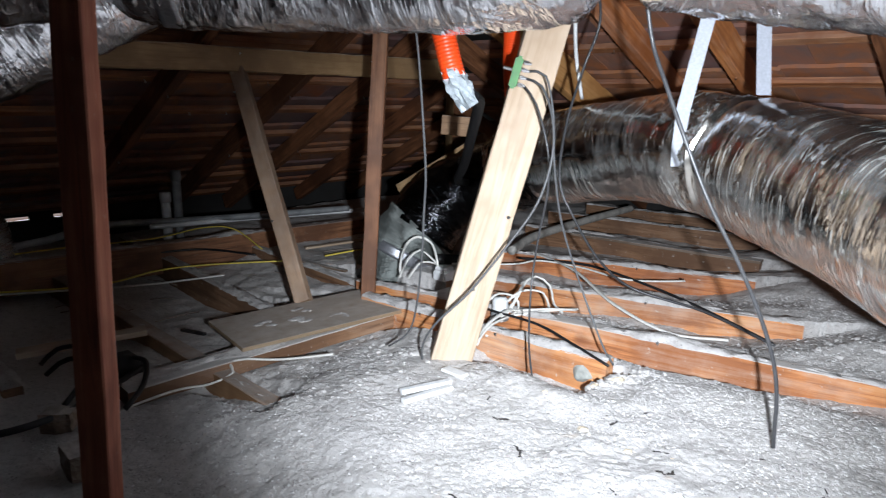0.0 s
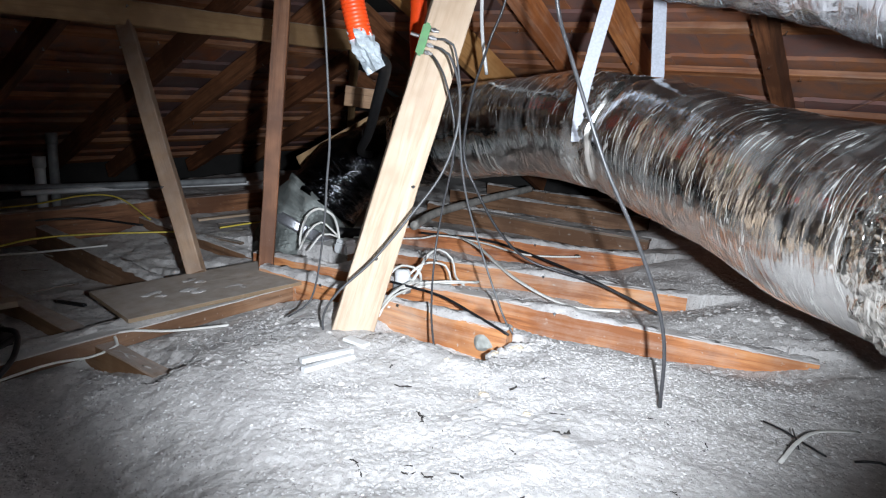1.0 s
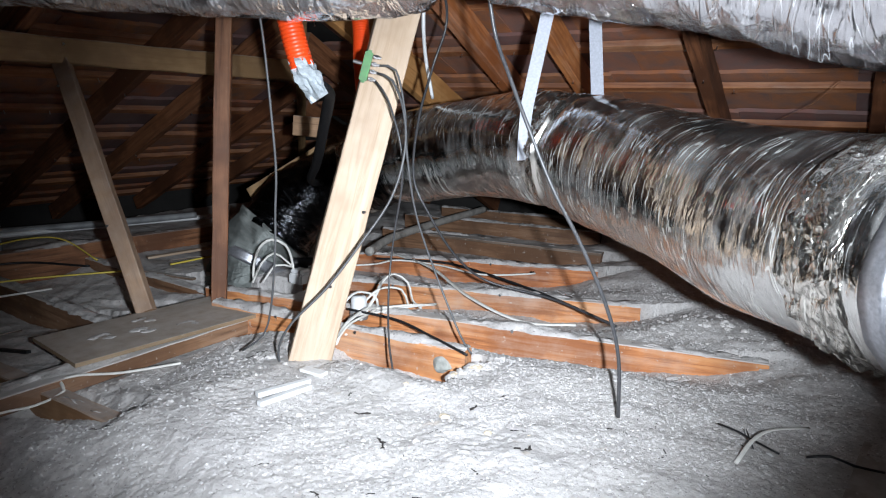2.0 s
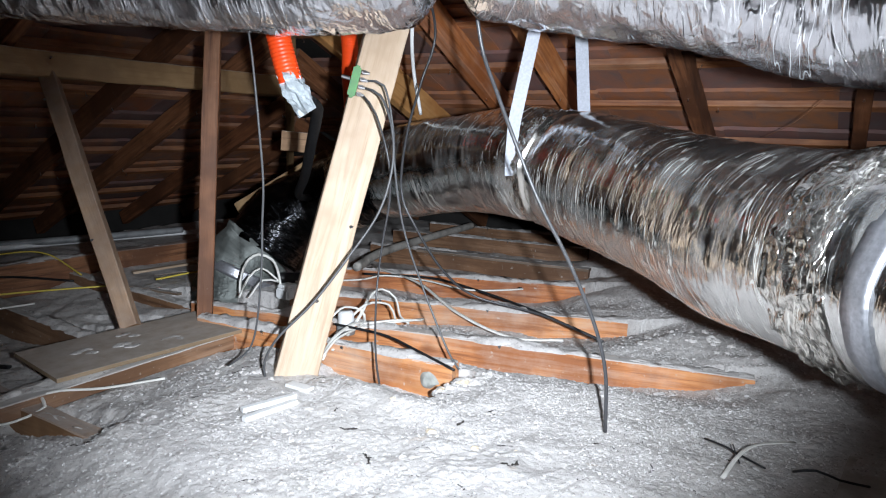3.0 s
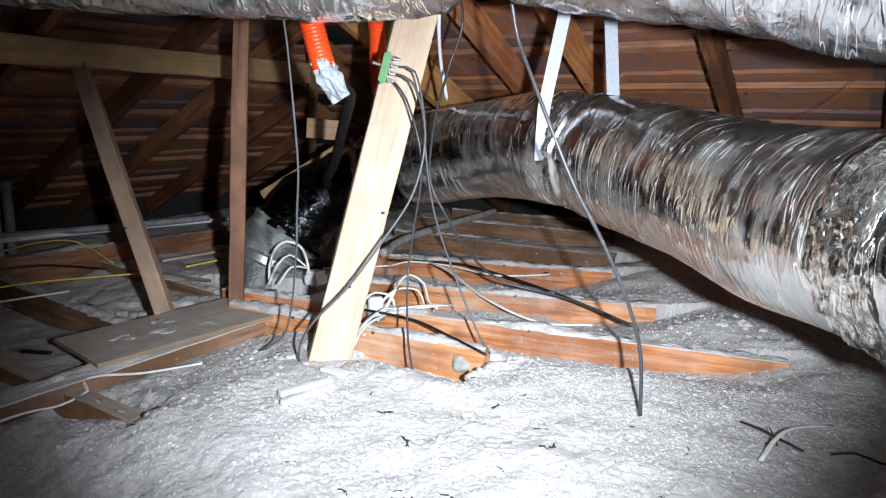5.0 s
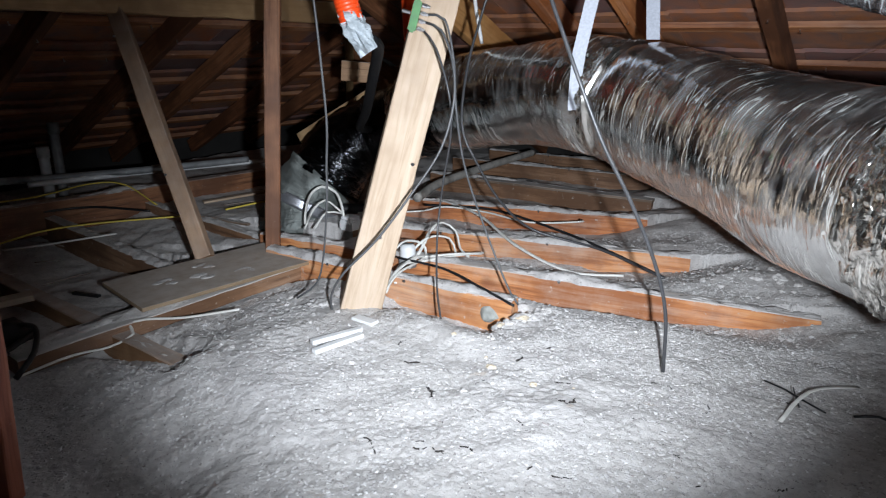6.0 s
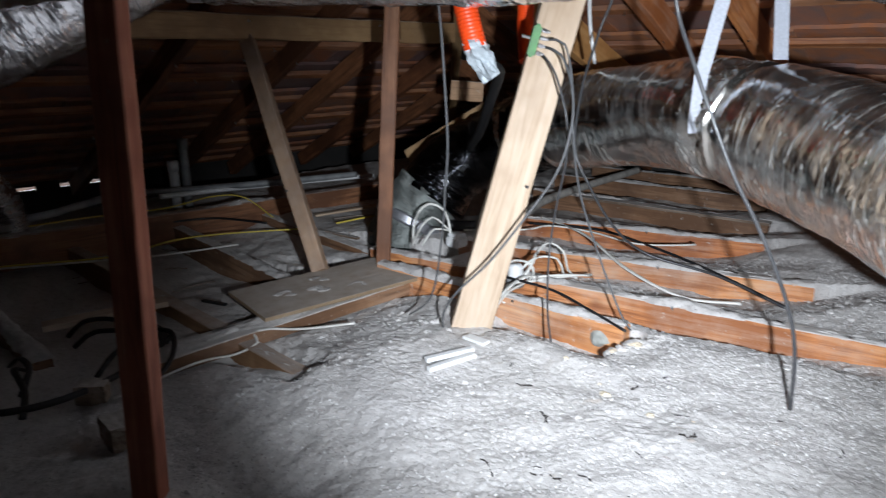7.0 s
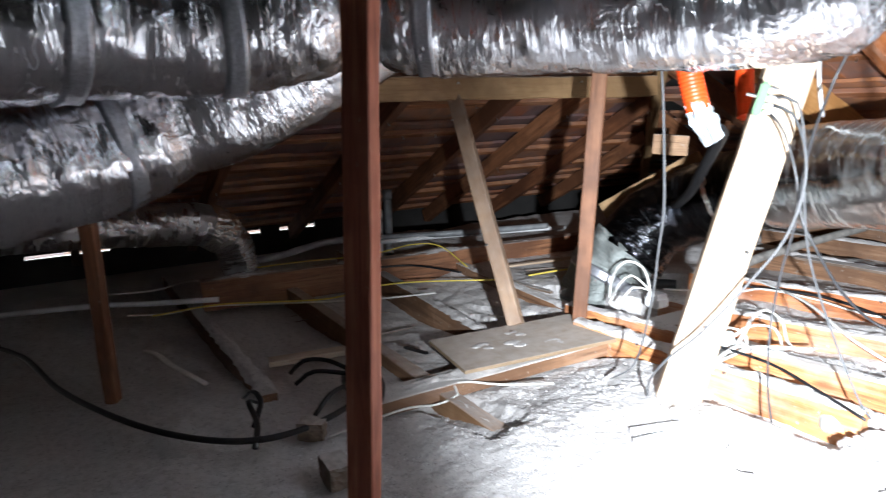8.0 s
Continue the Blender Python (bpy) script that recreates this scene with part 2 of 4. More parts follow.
STEEL = plain("bright_steel", (0.7, 0.7, 0.72), 0.28, 1.0, 0.1, 60)
PVC = plain("white_pipe_plastic", (0.8, 0.81, 0.82), 0.4, 0, 0.1, 20)
GREYPIPE = plain("dull_metal_pipe", (0.27, 0.28, 0.29), 0.6, 0.2, 0.35, 14)
DUSTPIPE = plain("dust_coated_pipe", (0.42, 0.4, 0.37), 0.9, 0, 0.3, 25, 0.4)
# near-black shell colour stands in for the unlit roof space
SHELL = plain("unlit_shell", (0.03, 0.028, 0.027), 0.9, 0, 0.3, 5)
PLASTER = plain("plasterboard", (0.6, 0.58, 0.55), 0.9, 0, 0.1, 5)
MORTAR = plain("grey_mortar", (0.32, 0.33, 0.31), 0.95, 0, 0.2, 50, 0.6)


# ---- builders ----
def finish(name, bm, mat, smooth=False):
    me = bpy.data.meshes.new(name)
    bm.normal_update()
    bm.to_mesh(me)
    bm.free()
    me.materials.append(mat)
    if smooth:
        me.polygons.foreach_set("use_smooth", [True] * len(me.polygons))
    return new(name, me)


def part(name, bm, mat, parent=None, label="", smooth=False):
    ob = finish(name, bm, mat, smooth)
    if parent is not None:
        ob.parent = parent
        ob.matrix_parent_inverse = parent.matrix_basis.inverted()
    return tagged(ob, label)


def thing(name, at, label, category, group="", kind=""):
    ob = new(name)
    ob.empty_display_size = 0.05
    ob.matrix_basis = Matrix.Translation(at)
    return tagged(ob, label, category, group, kind)


def along(p0, p1, up=(0, 0, 1)):
    """A frame at p0 whose x runs to p1 and whose z leans towards up."""
    p0, p1 = Vector(p0), Vector(p1)
    x = (p1 - p0).normalized()
    y = Vector(up).cross(x).normalized()
    z = x.cross(y)
    m = Matrix((x, y, z)).transposed().to_4x4()
    m.translation = p0
    return m


def plank_mesh(length, w, h, seed=0, wobble=0.003, ends=(0.0, 0.0)):
    """A sawn length with chamfered, slightly uneven arrises; local x is its length. ends: how far each end is cut on the slant."""
    bm = bmesh.new()
    n = max(3, int(length / 0.08))
    c = min(w, h) * 0.06
    ring = [(-w / 2 + c, -h / 2), (w / 2 - c, -h / 2), (w / 2, -h / 2 + c), (w / 2, h / 2 - c), (w / 2 - c, h / 2), (-w / 2 + c, h / 2), (-w / 2, h / 2 - c), (-w / 2, -h / 2 + c)]
    loops = []
    for k in range(n + 1):
        f = k / n
        loop = []
        for y, z in ring:
            q = noise.noise_vector(Vector((k * 0.6 + seed * 7.3, y * 30, z * 30))) * wobble
            e = ends[0] * (1 - f) * (z / h) + ends[1] * f * (z / h)
            loop.append(bm.verts.new((f * length + e, y + q.y, z + q.z)))
        loops.append(loop)
    for a, b in zip(loops, loops[1:]):
        for k in range(8):
            bm.faces.new((a[k], a[(k + 1) % 8], b[(k + 1) % 8], b[k]))
    bm.faces.new(list(reversed(loops[0])))
    bm.faces.new(loops[-1])
    return bm


COUNT = [0]


def timber(name, p0, p1, w, h, mat, label="", category="", group="", up=(0, 0, 1), kind="", parent=None, wobble=0.003, ends=(0.0, 0.0)):
    COUNT[0] += 1
    ob = finish(name, plank_mesh((Vector(p1) - Vector(p0)).length, w, h, COUNT[0], wobble, ends), mat)
    ob.matrix_basis = along(p0, p1, up)
    if parent is not None:
        ob.parent = parent
        ob.matrix_parent_inverse = parent.matrix_basis.inverted()
    return tagged(ob, label, category, group, kind)


def spline(pts, step):
    """Points at about equal steps on a smooth curve through pts."""
    p = [Vector(q) for q in pts]
    p = [p[0] * 2 - p[1]] + p + [p[-1] * 2 - p[-2]]
    out = []
    for a, b, c, d in zip(p, p[1:], p[2:], p[3:]):
        n = max(1, int((c - b).length / step))
        for k in range(n):
            t = k / n
            out.append(0.5 * (2 * b + (c - a) * t + (2 * a - 5 * b + 4 * c - d) * t * t + (3 * b - a - 3 * c + d) * t ** 3))
    out.append(p[-2])
    return out


def sweep(bm, pts, radius, sides=8, step=0.02, caps=True, flat=1.0):
    """Sweep a round (or flattened) section; radius is a number or a function of metres along and turn round. Gives uv in metres."""
    path = spline(pts, step)
    uv = bm.loops.layers.uv.verify()
    up = Vector((0, 0, 1))
    first = (path[1] - path[0]).normalized()
    side = first.cross(up if abs(first.z) < 0.95 else Vector((1, 0, 0))).normalized()
    rings, s, prev = [], 0.0, path[0]
    lengths = []
    for k, p in enumerate(path):
        d = (path[min(k + 1, len(path) - 1)] - path[max(k - 1, 0)]).normalized()
        side = (side - d * side.dot(d)).normalized()
        top = side.cross(d)
        s += (p - prev).length
        prev = p
        lengths.append(s)
        ring = []
        for j in range(sides):
            a = 2 * math.pi * j / sides
            r = radius(s, a) if callable(radius) else radius
            ring.append(bm.verts.new(p + side * (math.cos(a) * r) + top * (math.sin(a) * r * flat)))
        rings.append(ring)
    rr = radius(0, 0) if callable(radius) else radius
    for k in range(len(rings) - 1):
        for j in range(sides):
            i = (j + 1) % sides
            f = bm.faces.new((rings[k][j], rings[k][i], rings[k + 1][i], rings[k + 1][j]))
            for loop, (u, v) in zip(f.loops, ((lengths[k], j), (lengths[k], j + 1), (lengths[k + 1], j + 1), (lengths[k + 1], j))):
                loop[uv].uv = (u, v / sides * 2 * math.pi * rr)
    if caps:
        bm.faces.new(list(reversed(rings[0])))
        bm.faces.new(rings[-1])
    bmesh.ops.recalc_face_normals(bm, faces=bm.faces)
    return bm


def cable(name, pts, r, mat, label, category="cable", group="", sides=8, flat=1.0):
    ob = finish(name, sweep(bmesh.new(), pts, r, sides, 0.02, True, flat), mat, True)
    return tagged(ob, label, category, group)


def box(bm, lo, hi, bev=0.0):
    m = Matrix.Translation([(a + b) / 2 for a, b in zip(lo, hi)]) @ Matrix.Diagonal([b - a for a, b in zip(lo, hi)] + [1])
    made = bmesh.ops.create_cube(bm, size=1, matrix=m)["verts"]
    if bev:
        bmesh.ops.bevel(bm, geom=list({e for v in made for e in v.link_edges}), offset=bev, segments=2, affect="EDGES")
    return bm


# ---- large structure ----
SLOPE = math.atan(0.5)
CS, SN = math.cos(SLOPE), math.sin(SLOPE)
EAVE_X, EAVE_Y, EAVE_Z = -3.99, 4.03, 0.10


def left_roof(s, u, n):
    """On the roof over the eave that runs along y: s up the slope, u along the eave, n off the rafters' underside."""
    return Vector((EAVE_X + s * CS - n * SN, u, EAVE_Z + s * SN + n * CS))


def right_roof(s, u, n):
    return Vector((u, EAVE_Y - s * CS + n * SN, EAVE_Z + s * SN + n * CS))


floor_bm = box(bmesh.new(), (-4.5, -6.0, -0.17), (5.5, 4.6, -0.15))
floor = tagged(finish("floor", floor_bm, PLASTER), "plasterboard ceiling sheet under the loose insulation", "ceiling", kind="structure")


# lines of the bare joists: x, y and the run of y with x
BAYS = ((-1.78, 1.395, 0.111), (-1.95, 1.50, 0.218), (-1.8, 1.83, 0.321), (-2.0, 2.24, 0.345), (-2.2, 2.85, 0.083), (-2.4, 3.33, 0.142), (-2.4, 3.75, 0.107))


def fluff_height(x, y):
    """Height of the loose fill: a mound in front, sunken bays between the bare joists, thin cover to the left."""
    def step(a, b, v):
        t = min(1, max(0, (v - a) / (b - a)))
        return t * t * (3 - 2 * t)
    z = 0.035
    low = step(-1.25, -1.75, x) * step(1.75, 1.2, y)
    z -= 0.088 * low
    z -= 0.07 * step(0.8, 0.4, y) * step(-0.65, -1.1, x) * (1 - low)
    z -= 0.05 * step(-1.9, -2.6, x)
    bare_end = -0.86 + 0.75 * step(1.5, 1.66, y) - 0.35 * step(1.85, 2.1, y) - 0.35 * step(2.2, 2.6, y) - 0.2 * step(2.7, 3.3, y)
    hollow = step(1.40, 1.46, y - 0.10 * (x + 0.9)) * step(bare_end + 0.16, bare_end - 0.22, x) * step(-2.6, -2.0, x)
    rows = [y0 + (x - x0) * run for x0, y0, run in BAYS]
    fall = 1.0
    for a, b in zip(rows, rows[1:]):
        if a + 0.012 <= y < b + 0.012:
            fall = 0.12 + 0.88 * step(0.2, 0.8, (y - a - 0.012) / (b - a))
    pit = step(1.27, 1.33, y - 0.10 * (x + 0.9)) * step(1.53, 1.51, y - 0.10 * (x + 0.9)) * step(-0.80, -0.85, x) * step(-1.34, -1.22, x)
    z -= 0.068 * max(hollow * fall, pit * 1.25)
    z += 0.014 * math.exp(-((y - 1.235 - 0.10 * (x + 0.9)) / 0.05) ** 2) * step(-1.12, -0.98, x) * step(-0.62, -0.78, x)
    gully = step(-1.24, -1.36, x) * step(-1.75, -1.62, x)
    z -= 0.034 * gully * step(0.095, 0.045, abs(y - 0.768))
    line = 1.5 + (x + 1.95) * 0.218
    z += 0.034 * step(-0.58, -0.2, x) * step(line - 0.22, line - 0.02, y) * step(line + 0.12, line, y)
    z += 0.04 * step(bare_end - 0.42, bare_end + 0.06, x) * step(line, line + 0.08, y) * step(4.0, 3.4, y)
    z -= 0.03 * step(0.05, 0.35, x)
    return z


def surface(x, y):
    """The heap's real top, with its lumps, grains and short cracks."""
    p = Vector((x, y, 0))
    z = fluff_height(x + 0.03 * noise.noise(p * 9), y + 0.014 * noise.noise(p * 9 + Vector((5, 0, 0))) + 0.014 * noise.noise(p * 24 + Vector((5, 0, 0))))
    z += 0.018 * noise.noise(p * 3.1) + 0.008 * noise.noise(p * 11)
    q = p + noise.noise_vector(p * 14) * 0.022
    z += 0.002 * noise.noise(q * 21)
    near = noise.voronoi(q * 34)[0]
    z += 0.0032 * min(0.6, near[1] - near[0]) * (0.6 + noise.noise(p * 6)) - 0.0025 * near[0]
    z += 0.0022 * noise.noise(p * 95) + 0.002 * noise.noise(p * 210)
    return z


def make_fluff():
    def steps(*runs):
        return np.concatenate([np.arange(a, b, gap) for a, b, gap in runs])
    xs = steps((-3.9, -2.7, 0.02), (-2.7, -1.75, 0.011), (-1.75, 0.35, 0.0046), (0.35, 1.1, 0.017))
    ys = steps((-1.3, 0.0, 0.02), (0.0, 0.3, 0.01), (0.3, 1.75, 0.0046), (1.75, 2.6, 0.0075), (2.6, 4.2, 0.017))
    verts = []
    for y in ys:
        for x in xs:
            verts.append((x, y, surface(x, y)))
    w = len(xs)
    faces = [(j * w + i, j * w + i + 1, (j + 1) * w + i + 1, (j + 1) * w + i) for j in range(len(ys) - 1) for i in range(w - 1)]
    me = bpy.data.meshes.new("loose_insulation")
    me.from_pydata(verts, [], faces)
    me.materials.append(FLUFF)
    me.polygons.foreach_set("use_smooth", [True] * len(me.polygons))
    return tagged(new("loose_insulation", me), "pale grey loose-fill insulation heaped over the ceiling", "insulation", kind="stuff")


make_fluff()

# outer shell that closes the roof space
HX1, HY0, TOP = 5.4, -6.0, 0.24


def shell_plane(name, corners, label):
    bm = bmesh.new()
    vs = [bm.verts.new(c) for c in corners]
    f = bm.faces.new(vs)
    bmesh.ops.solidify(bm, geom=[f], thickness=0.03)
    return tagged(finish(name, bm, SHELL), label, "roof", kind="structure")


def hip_point(x, y):
    return 0.10 + TOP + 0.5 * min(x - EAVE_X + 0.5, EAVE_Y + 0.5 - y, HX1 + 0.5 - x, y - HY0 + 0.5) - 0.25


XA, XB, YA, YB = EAVE_X - 0.5, HX1 + 0.5, HY0 - 0.5, EAVE_Y + 0.5
XM, RISE = (XA + XB) / 2, (XB - XA) / 2
ZE = hip_point(XA, 0)
R1, R2 = (XM, YB - RISE, ZE + RISE * 0.5), (XM, YA + RISE, ZE + RISE * 0.5)
roof_left = shell_plane("roof_west", [(XA, YA, ZE), (XA, YB, ZE), R1, R2], "tiled roof slope seen from below")
roof_right = shell_plane("roof_north", [(XA, YB, ZE), (XB, YB, ZE), R1], "tiled hip end of the roof seen from below")
shell_plane("roof_east", [(XB, YB, ZE), (XB, YA, ZE), R2, R1], "plain far slope of the roof")
shell_plane("roof_south", [(XB, YA, ZE), (XA, YA, ZE), R2], "plain far hip end of the roof")
for nm, lo, hi in (("wall_north", (-4.5, 4.45, -0.2), (5.9, 4.5, 0.14)), ("wall_east", (5.4, -6.0, -0.2), (5.45, 4.45, 0.3)), ("wall_south", (-4.5, -6.05, -0.2), (5.45, -6.0, 0.3))):
    tagged(finish(nm, box(bmesh.new(), lo, hi), SHELL), "dark closing board at the eaves", "wall", kind="structure")

# west eave: boards with narrow gaps that let daylight through
eave = thing("wall_west", (-4.45, 0, 0), "dark eave boards with narrow bright gaps", "wall", kind="structure")
for nm, lo, hi in (("board", (-4.46, -6, -0.2), (-4.43, 4.45, -0.005)), ("board", (-4.46, -6, 0.02), (-4.43, 4.45, 0.055)), ("board", (-4.46, -6, 0.075), (-4.43, 4.45, 0.3))):
    part(nm, box(bmesh.new(), lo, hi), SHELL, eave)
rnd = random.Random(4)
part("cover", box(bmesh.new(), (-4.425, 1.35, -0.02), (-4.40, 4.4, 0.085)), SHELL, eave)
y = -2.0
while y < 1.3:
    gap = rnd.uniform(0.2, 0.5)
    blk = rnd.uniform(0.04, 0.14)
    zz = rnd.choice(((-0.02, 0.03), (0.045, 0.085), (-0.02, 0.085), (-0.02, 0.085)))
    part("block", box(bmesh.new(), (-4.425, y, zz[0]), (-4.40, y + blk, zz[1])), SHELL, eave)
    y += gap + blk

# rafters
RAFTERS = []
for u in (-1.35, -0.75, -0.1, 0.52, 1.15, 1.72, 2.15, 2.72, 3.2):
    top = min(4.4, (EAVE_Y - u) / CS)
    r = timber("rafter", left_roof(-0.3, u, 0.045), left_roof(top, u, 0.045), 0.045, 0.09, RAFTER, "brown hardwood rafter under the roof tiles", "rafter", "rafters", up=(-SN, 0, CS))
    RAFTERS.append((r, [left_roof(s, u, 0.0) for s in (0.7, 1.4, 2.1) if s < top], (SN * 0.012, 0, -CS * 0.012)))
for u in (-2.9, -2.3, -1.39, -1.05, -0.55, 0.0, 0.6, 1.2):
    top = min(4.0, (u - EAVE_X) / CS)
    r = timber("rafter", right_roof(-0.3, u, 0.045), right_roof(top, u, 0.045), 0.06 if u == -1.39 else 0.05, 0.10, AMBER if -1.4 < u < -1.0 else RAFTER, "brown hardwood rafter under the roof tiles", "rafter", "rafters", up=(0, SN, CS))
    RAFTERS.append((r, [right_roof(s, u, 0.0) for s in (1.0, 1.6, 2.2) if s < top], (0, -SN * 0.012, -CS * 0.012)))
timber("rafter", right_roof(0.4, -1.74, 0.02), right_roof(2.5, -1.9, 0.02), 0.045, 0.15, HONEY, "honey-coloured pine rafter beside the older rafters", "rafter", "rafters", up=(0, SN, CS))
timber("hip_rafter", (EAVE_X, EAVE_Y, EAVE_Z + 0.05), (EAVE_X + 3.6, EAVE_Y - 3.6, EAVE_Z + 1.85), 0.05, 0.14, TAN, "long diagonal hip rafter at the roof corner", "rafter")

# purlin, posts, struts
purlin = timber("purlin", (-2.37, -0.9, 0.865), (-2.37, 2.35, 0.855), 0.07, 0.09, TAN, "tan timber purlin under the rafters", "beam", wobble=0.006)
pine_post = timber("leaning_post", (-1.198, 1.197, -0.06), (-1.125, 1.595, 1.12), 0.112, 0.045, PINE, "pale new pine post leaning, standing in insulation", "post", up=(-0.72, 0.7, 0.0))
timber("brown_post", (-1.80, 1.42, 0.03), (-1.765, 1.50, 1.38), 0.05, 0.04, OLD, "slim brown hardwood post standing on the board", "post", up=(0.7, -0.7, 0))
strut = timber("roof_strut", (-1.90, 1.215, 0.03), (-2.365, 1.265, 0.82), 0.055, 0.045, STRUT, "weathered tan strut leaning out to the purlin", "strut", up=(0.7, -0.7, 0))
timber("red_post", (-1.172, 0.313, -0.09), (-1.135, 0.385, 1.75), 0.055, 0.04, RED, "reddish hardwood post standing in the insulation", "post", up=(0.6, -0.8, 0))
timber("far_post", (-2.29, -0.06, -0.09), (-2.33, -0.06, 1.0), 0.04, 0.045, OLD, "slim dark brown post in the shadows", "post", up=(0.9, -0.4, 0))

# ceiling joists
def settled(parent, p0, p1, w, top, seed, share=0.75):
    """A ragged strip of loose fill lying on a timber's top, spilling over its edges here and there."""
    bm = bmesh.new()
    p0, p1 = Vector(p0), Vector(p1)
    d = (p1 - p0).normalized()
    side = Vector((-d.y, d.x, 0))
    length = (p1 - p0).length
    n, cols = int(length / 0.009), 7
    rows = []
    for k in range(n + 1):
        q = p0 + d * (length * k / n)
        thick = max(0.0, noise.noise(Vector((k * 0.035, seed * 3.1, 0))) * 0.5 + share - 0.45)
        row = []
        for j in range(cols):
            f = j / (cols - 1) * 2 - 1
            rag = noise.noise(Vector((k * 0.21, f * 2, seed))) * 0.011
            z = top - 0.004 + (0.03 * thick + 0.009 * noise.noise(Vector((k * 0.3, f * 4, seed + 5))) + 0.006 * noise.noise(Vector((k * 0.11, f, seed + 9)))) * (1 - f * f) ** 0.5
            row.append(bm.verts.new((q + side * (f * (w / 2 + 0.007) * min(1.0, 0.45 + thick) + rag)).to_tuple()[:2] + (z,)))
        rows.append(row)
    for a, b in zip(rows, rows[1:]):
        for j in range(cols - 1):
            bm.faces.new((a[j], b[j], b[j + 1], a[j + 1]))
    bmesh.ops.recalc_face_normals(bm, faces=bm.faces)
    ob = part("settled_fluff", bm, FLUFF, parent, "pale insulation dust lying on top", True)
    return ob


def nail(parent, p, out):
    p, out = Vector(p), Vector(out)
    return part("nail", sweep(bmesh.new(), [p, p + out * 0.5, p + out], lambda s, a: 0.0022 if s < out.length * 0.9 else 0.0045, 8, 0.006), STEEL, parent, "bright bent nail")


for r, spots, way in RAFTERS:
    for p in spots:
        nail(r, p, way)
nail(strut, (-2.05, 1.20, 0.30), (0.01, -0.012, 0.0))
nail(strut, (-2.33, 1.235, 0.74), (0.01, -0.012, 0.0))
JOISTS = ((-1.78, 1.395, -0.86, 1.497), (-1.95, 1.50, -0.16, 1.89), (-1.8, 1.83, -0.6, 2.215), (-2.0, 2.24, -0.9, 2.62), (-2.2, 2.85, -1.0, 2.95), (-2.4, 3.33, -1.2, 3.5), (-2.4, 3.75, -1.0, 3.9))
for x0, y0, x1, y1 in JOISTS:
    j = timber("ceiling_joist", (x0, y0, -0.02), (x1, y1, -0.02), 0.045, 0.14, JOIST if y0 < 2.5 else DUSTY, "orange-brown ceiling joist, dusty on top" if y0 < 2.5 else "dull brown ceiling joist, grey with dust", "joist", "ceiling joists")
    settled(j, (x0, y0, 0), (x1, y1, 0), 0.045, 0.05, x0 + y0 * 3)
    for f in (0.3, 0.62):
        nail(j, (x0 + (x1 - x0) * f, y0 + (y1 - y0) * f - 0.02, 0.035), (0.006, -0.014, 0.012))
for px, py, pz in ((-1.15, 1.27, 0.23), (-1.17, 1.35, 0.45), (-1.11, 1.36, 0.42)):
    nail(pine_post, (px, py, pz), (0.004, -0.01, 0.0))
for x0, y0, x1, y1, z in ((-3.6, 1.22, -1.75, 1.12, -0.055), (-3.2, 0.745, -1.335, 0.783, -0.072), (-3.7, 0.30, -1.95, 0.345, -0.09), (-3.2, 1.62, -1.75, 1.56, -0.06)):
    j = timber("ceiling_joist", (x0, y0, z), (x1, y1, z), 0.05, 0.12, STRUT if x1 > -1.5 else DUSTY, "dusty brown ceiling joist half sunk in insulation", "joist", "ceiling joists")
    settled(j, (x0, y0, 0), (x1, y1, 0), 0.05, z + 0.06, x0 + y0 * 3, 0.3 if x1 > -1.5 else 0.7)
beam = timber("hanging_beam", (-1.692, 0.53, -0.02), (-1.66, 2.0, 0.0), 0.10, 0.045, DUSTY, "dusty timber laid across the joists", "beam")
plate = timber("wall_plate", (-3.075, 0.36, 0.0), (-2.86, 2.5, 0.0), 0.06, 0.14, OLD, "red-brown timber plate along the eave", "beam")
settled(plate, (-3.075, 0.36, 0), (-2.86, 2.5, 0), 0.06, 0.07, 2.5, 0.6)
settled(beam, (-1.692, 0.53, 0), (-1.66, 2.0, 0), 0.10, 0.0125, 4.5, 0.5)
for k in range(5):
    nail(purlin, (-2.335, -0.6 + 0.62 * k, 0.875), (0.014, -0.004, 0.004))
timber("loose_board", (-1.80, 0.87, 0.022), (-1.73, 1.42, 0.032), 0.29, 0.012, BOARD, "grey-brown particle board offcut lying across the joists", "board", wobble=0.001)

# ---- ducts ----
def duct_radius(r0, pinches, seed, ripple=0.006):
    def r(s, a):
        v = Vector((math.cos(a) * 1.3, math.sin(a) * 1.3, s * 3.0 + seed))
        k = r0 + 0.014 * noise.noise(v) + ripple * noise.noise(Vector((math.cos(a) * 2.0, math.sin(a) * 2.0, s * 22 + a * 1.2 + seed)))
        k += ripple * 0.6 * noise.noise(Vector((math.cos(a) * 6, math.sin(a) * 6, s * 45 + a * 3 + seed)))
        for at_s, depth, wide in pinches:
            k -= depth * math.exp(-((s - at_s) / wide) ** 2)
        return k
    return r


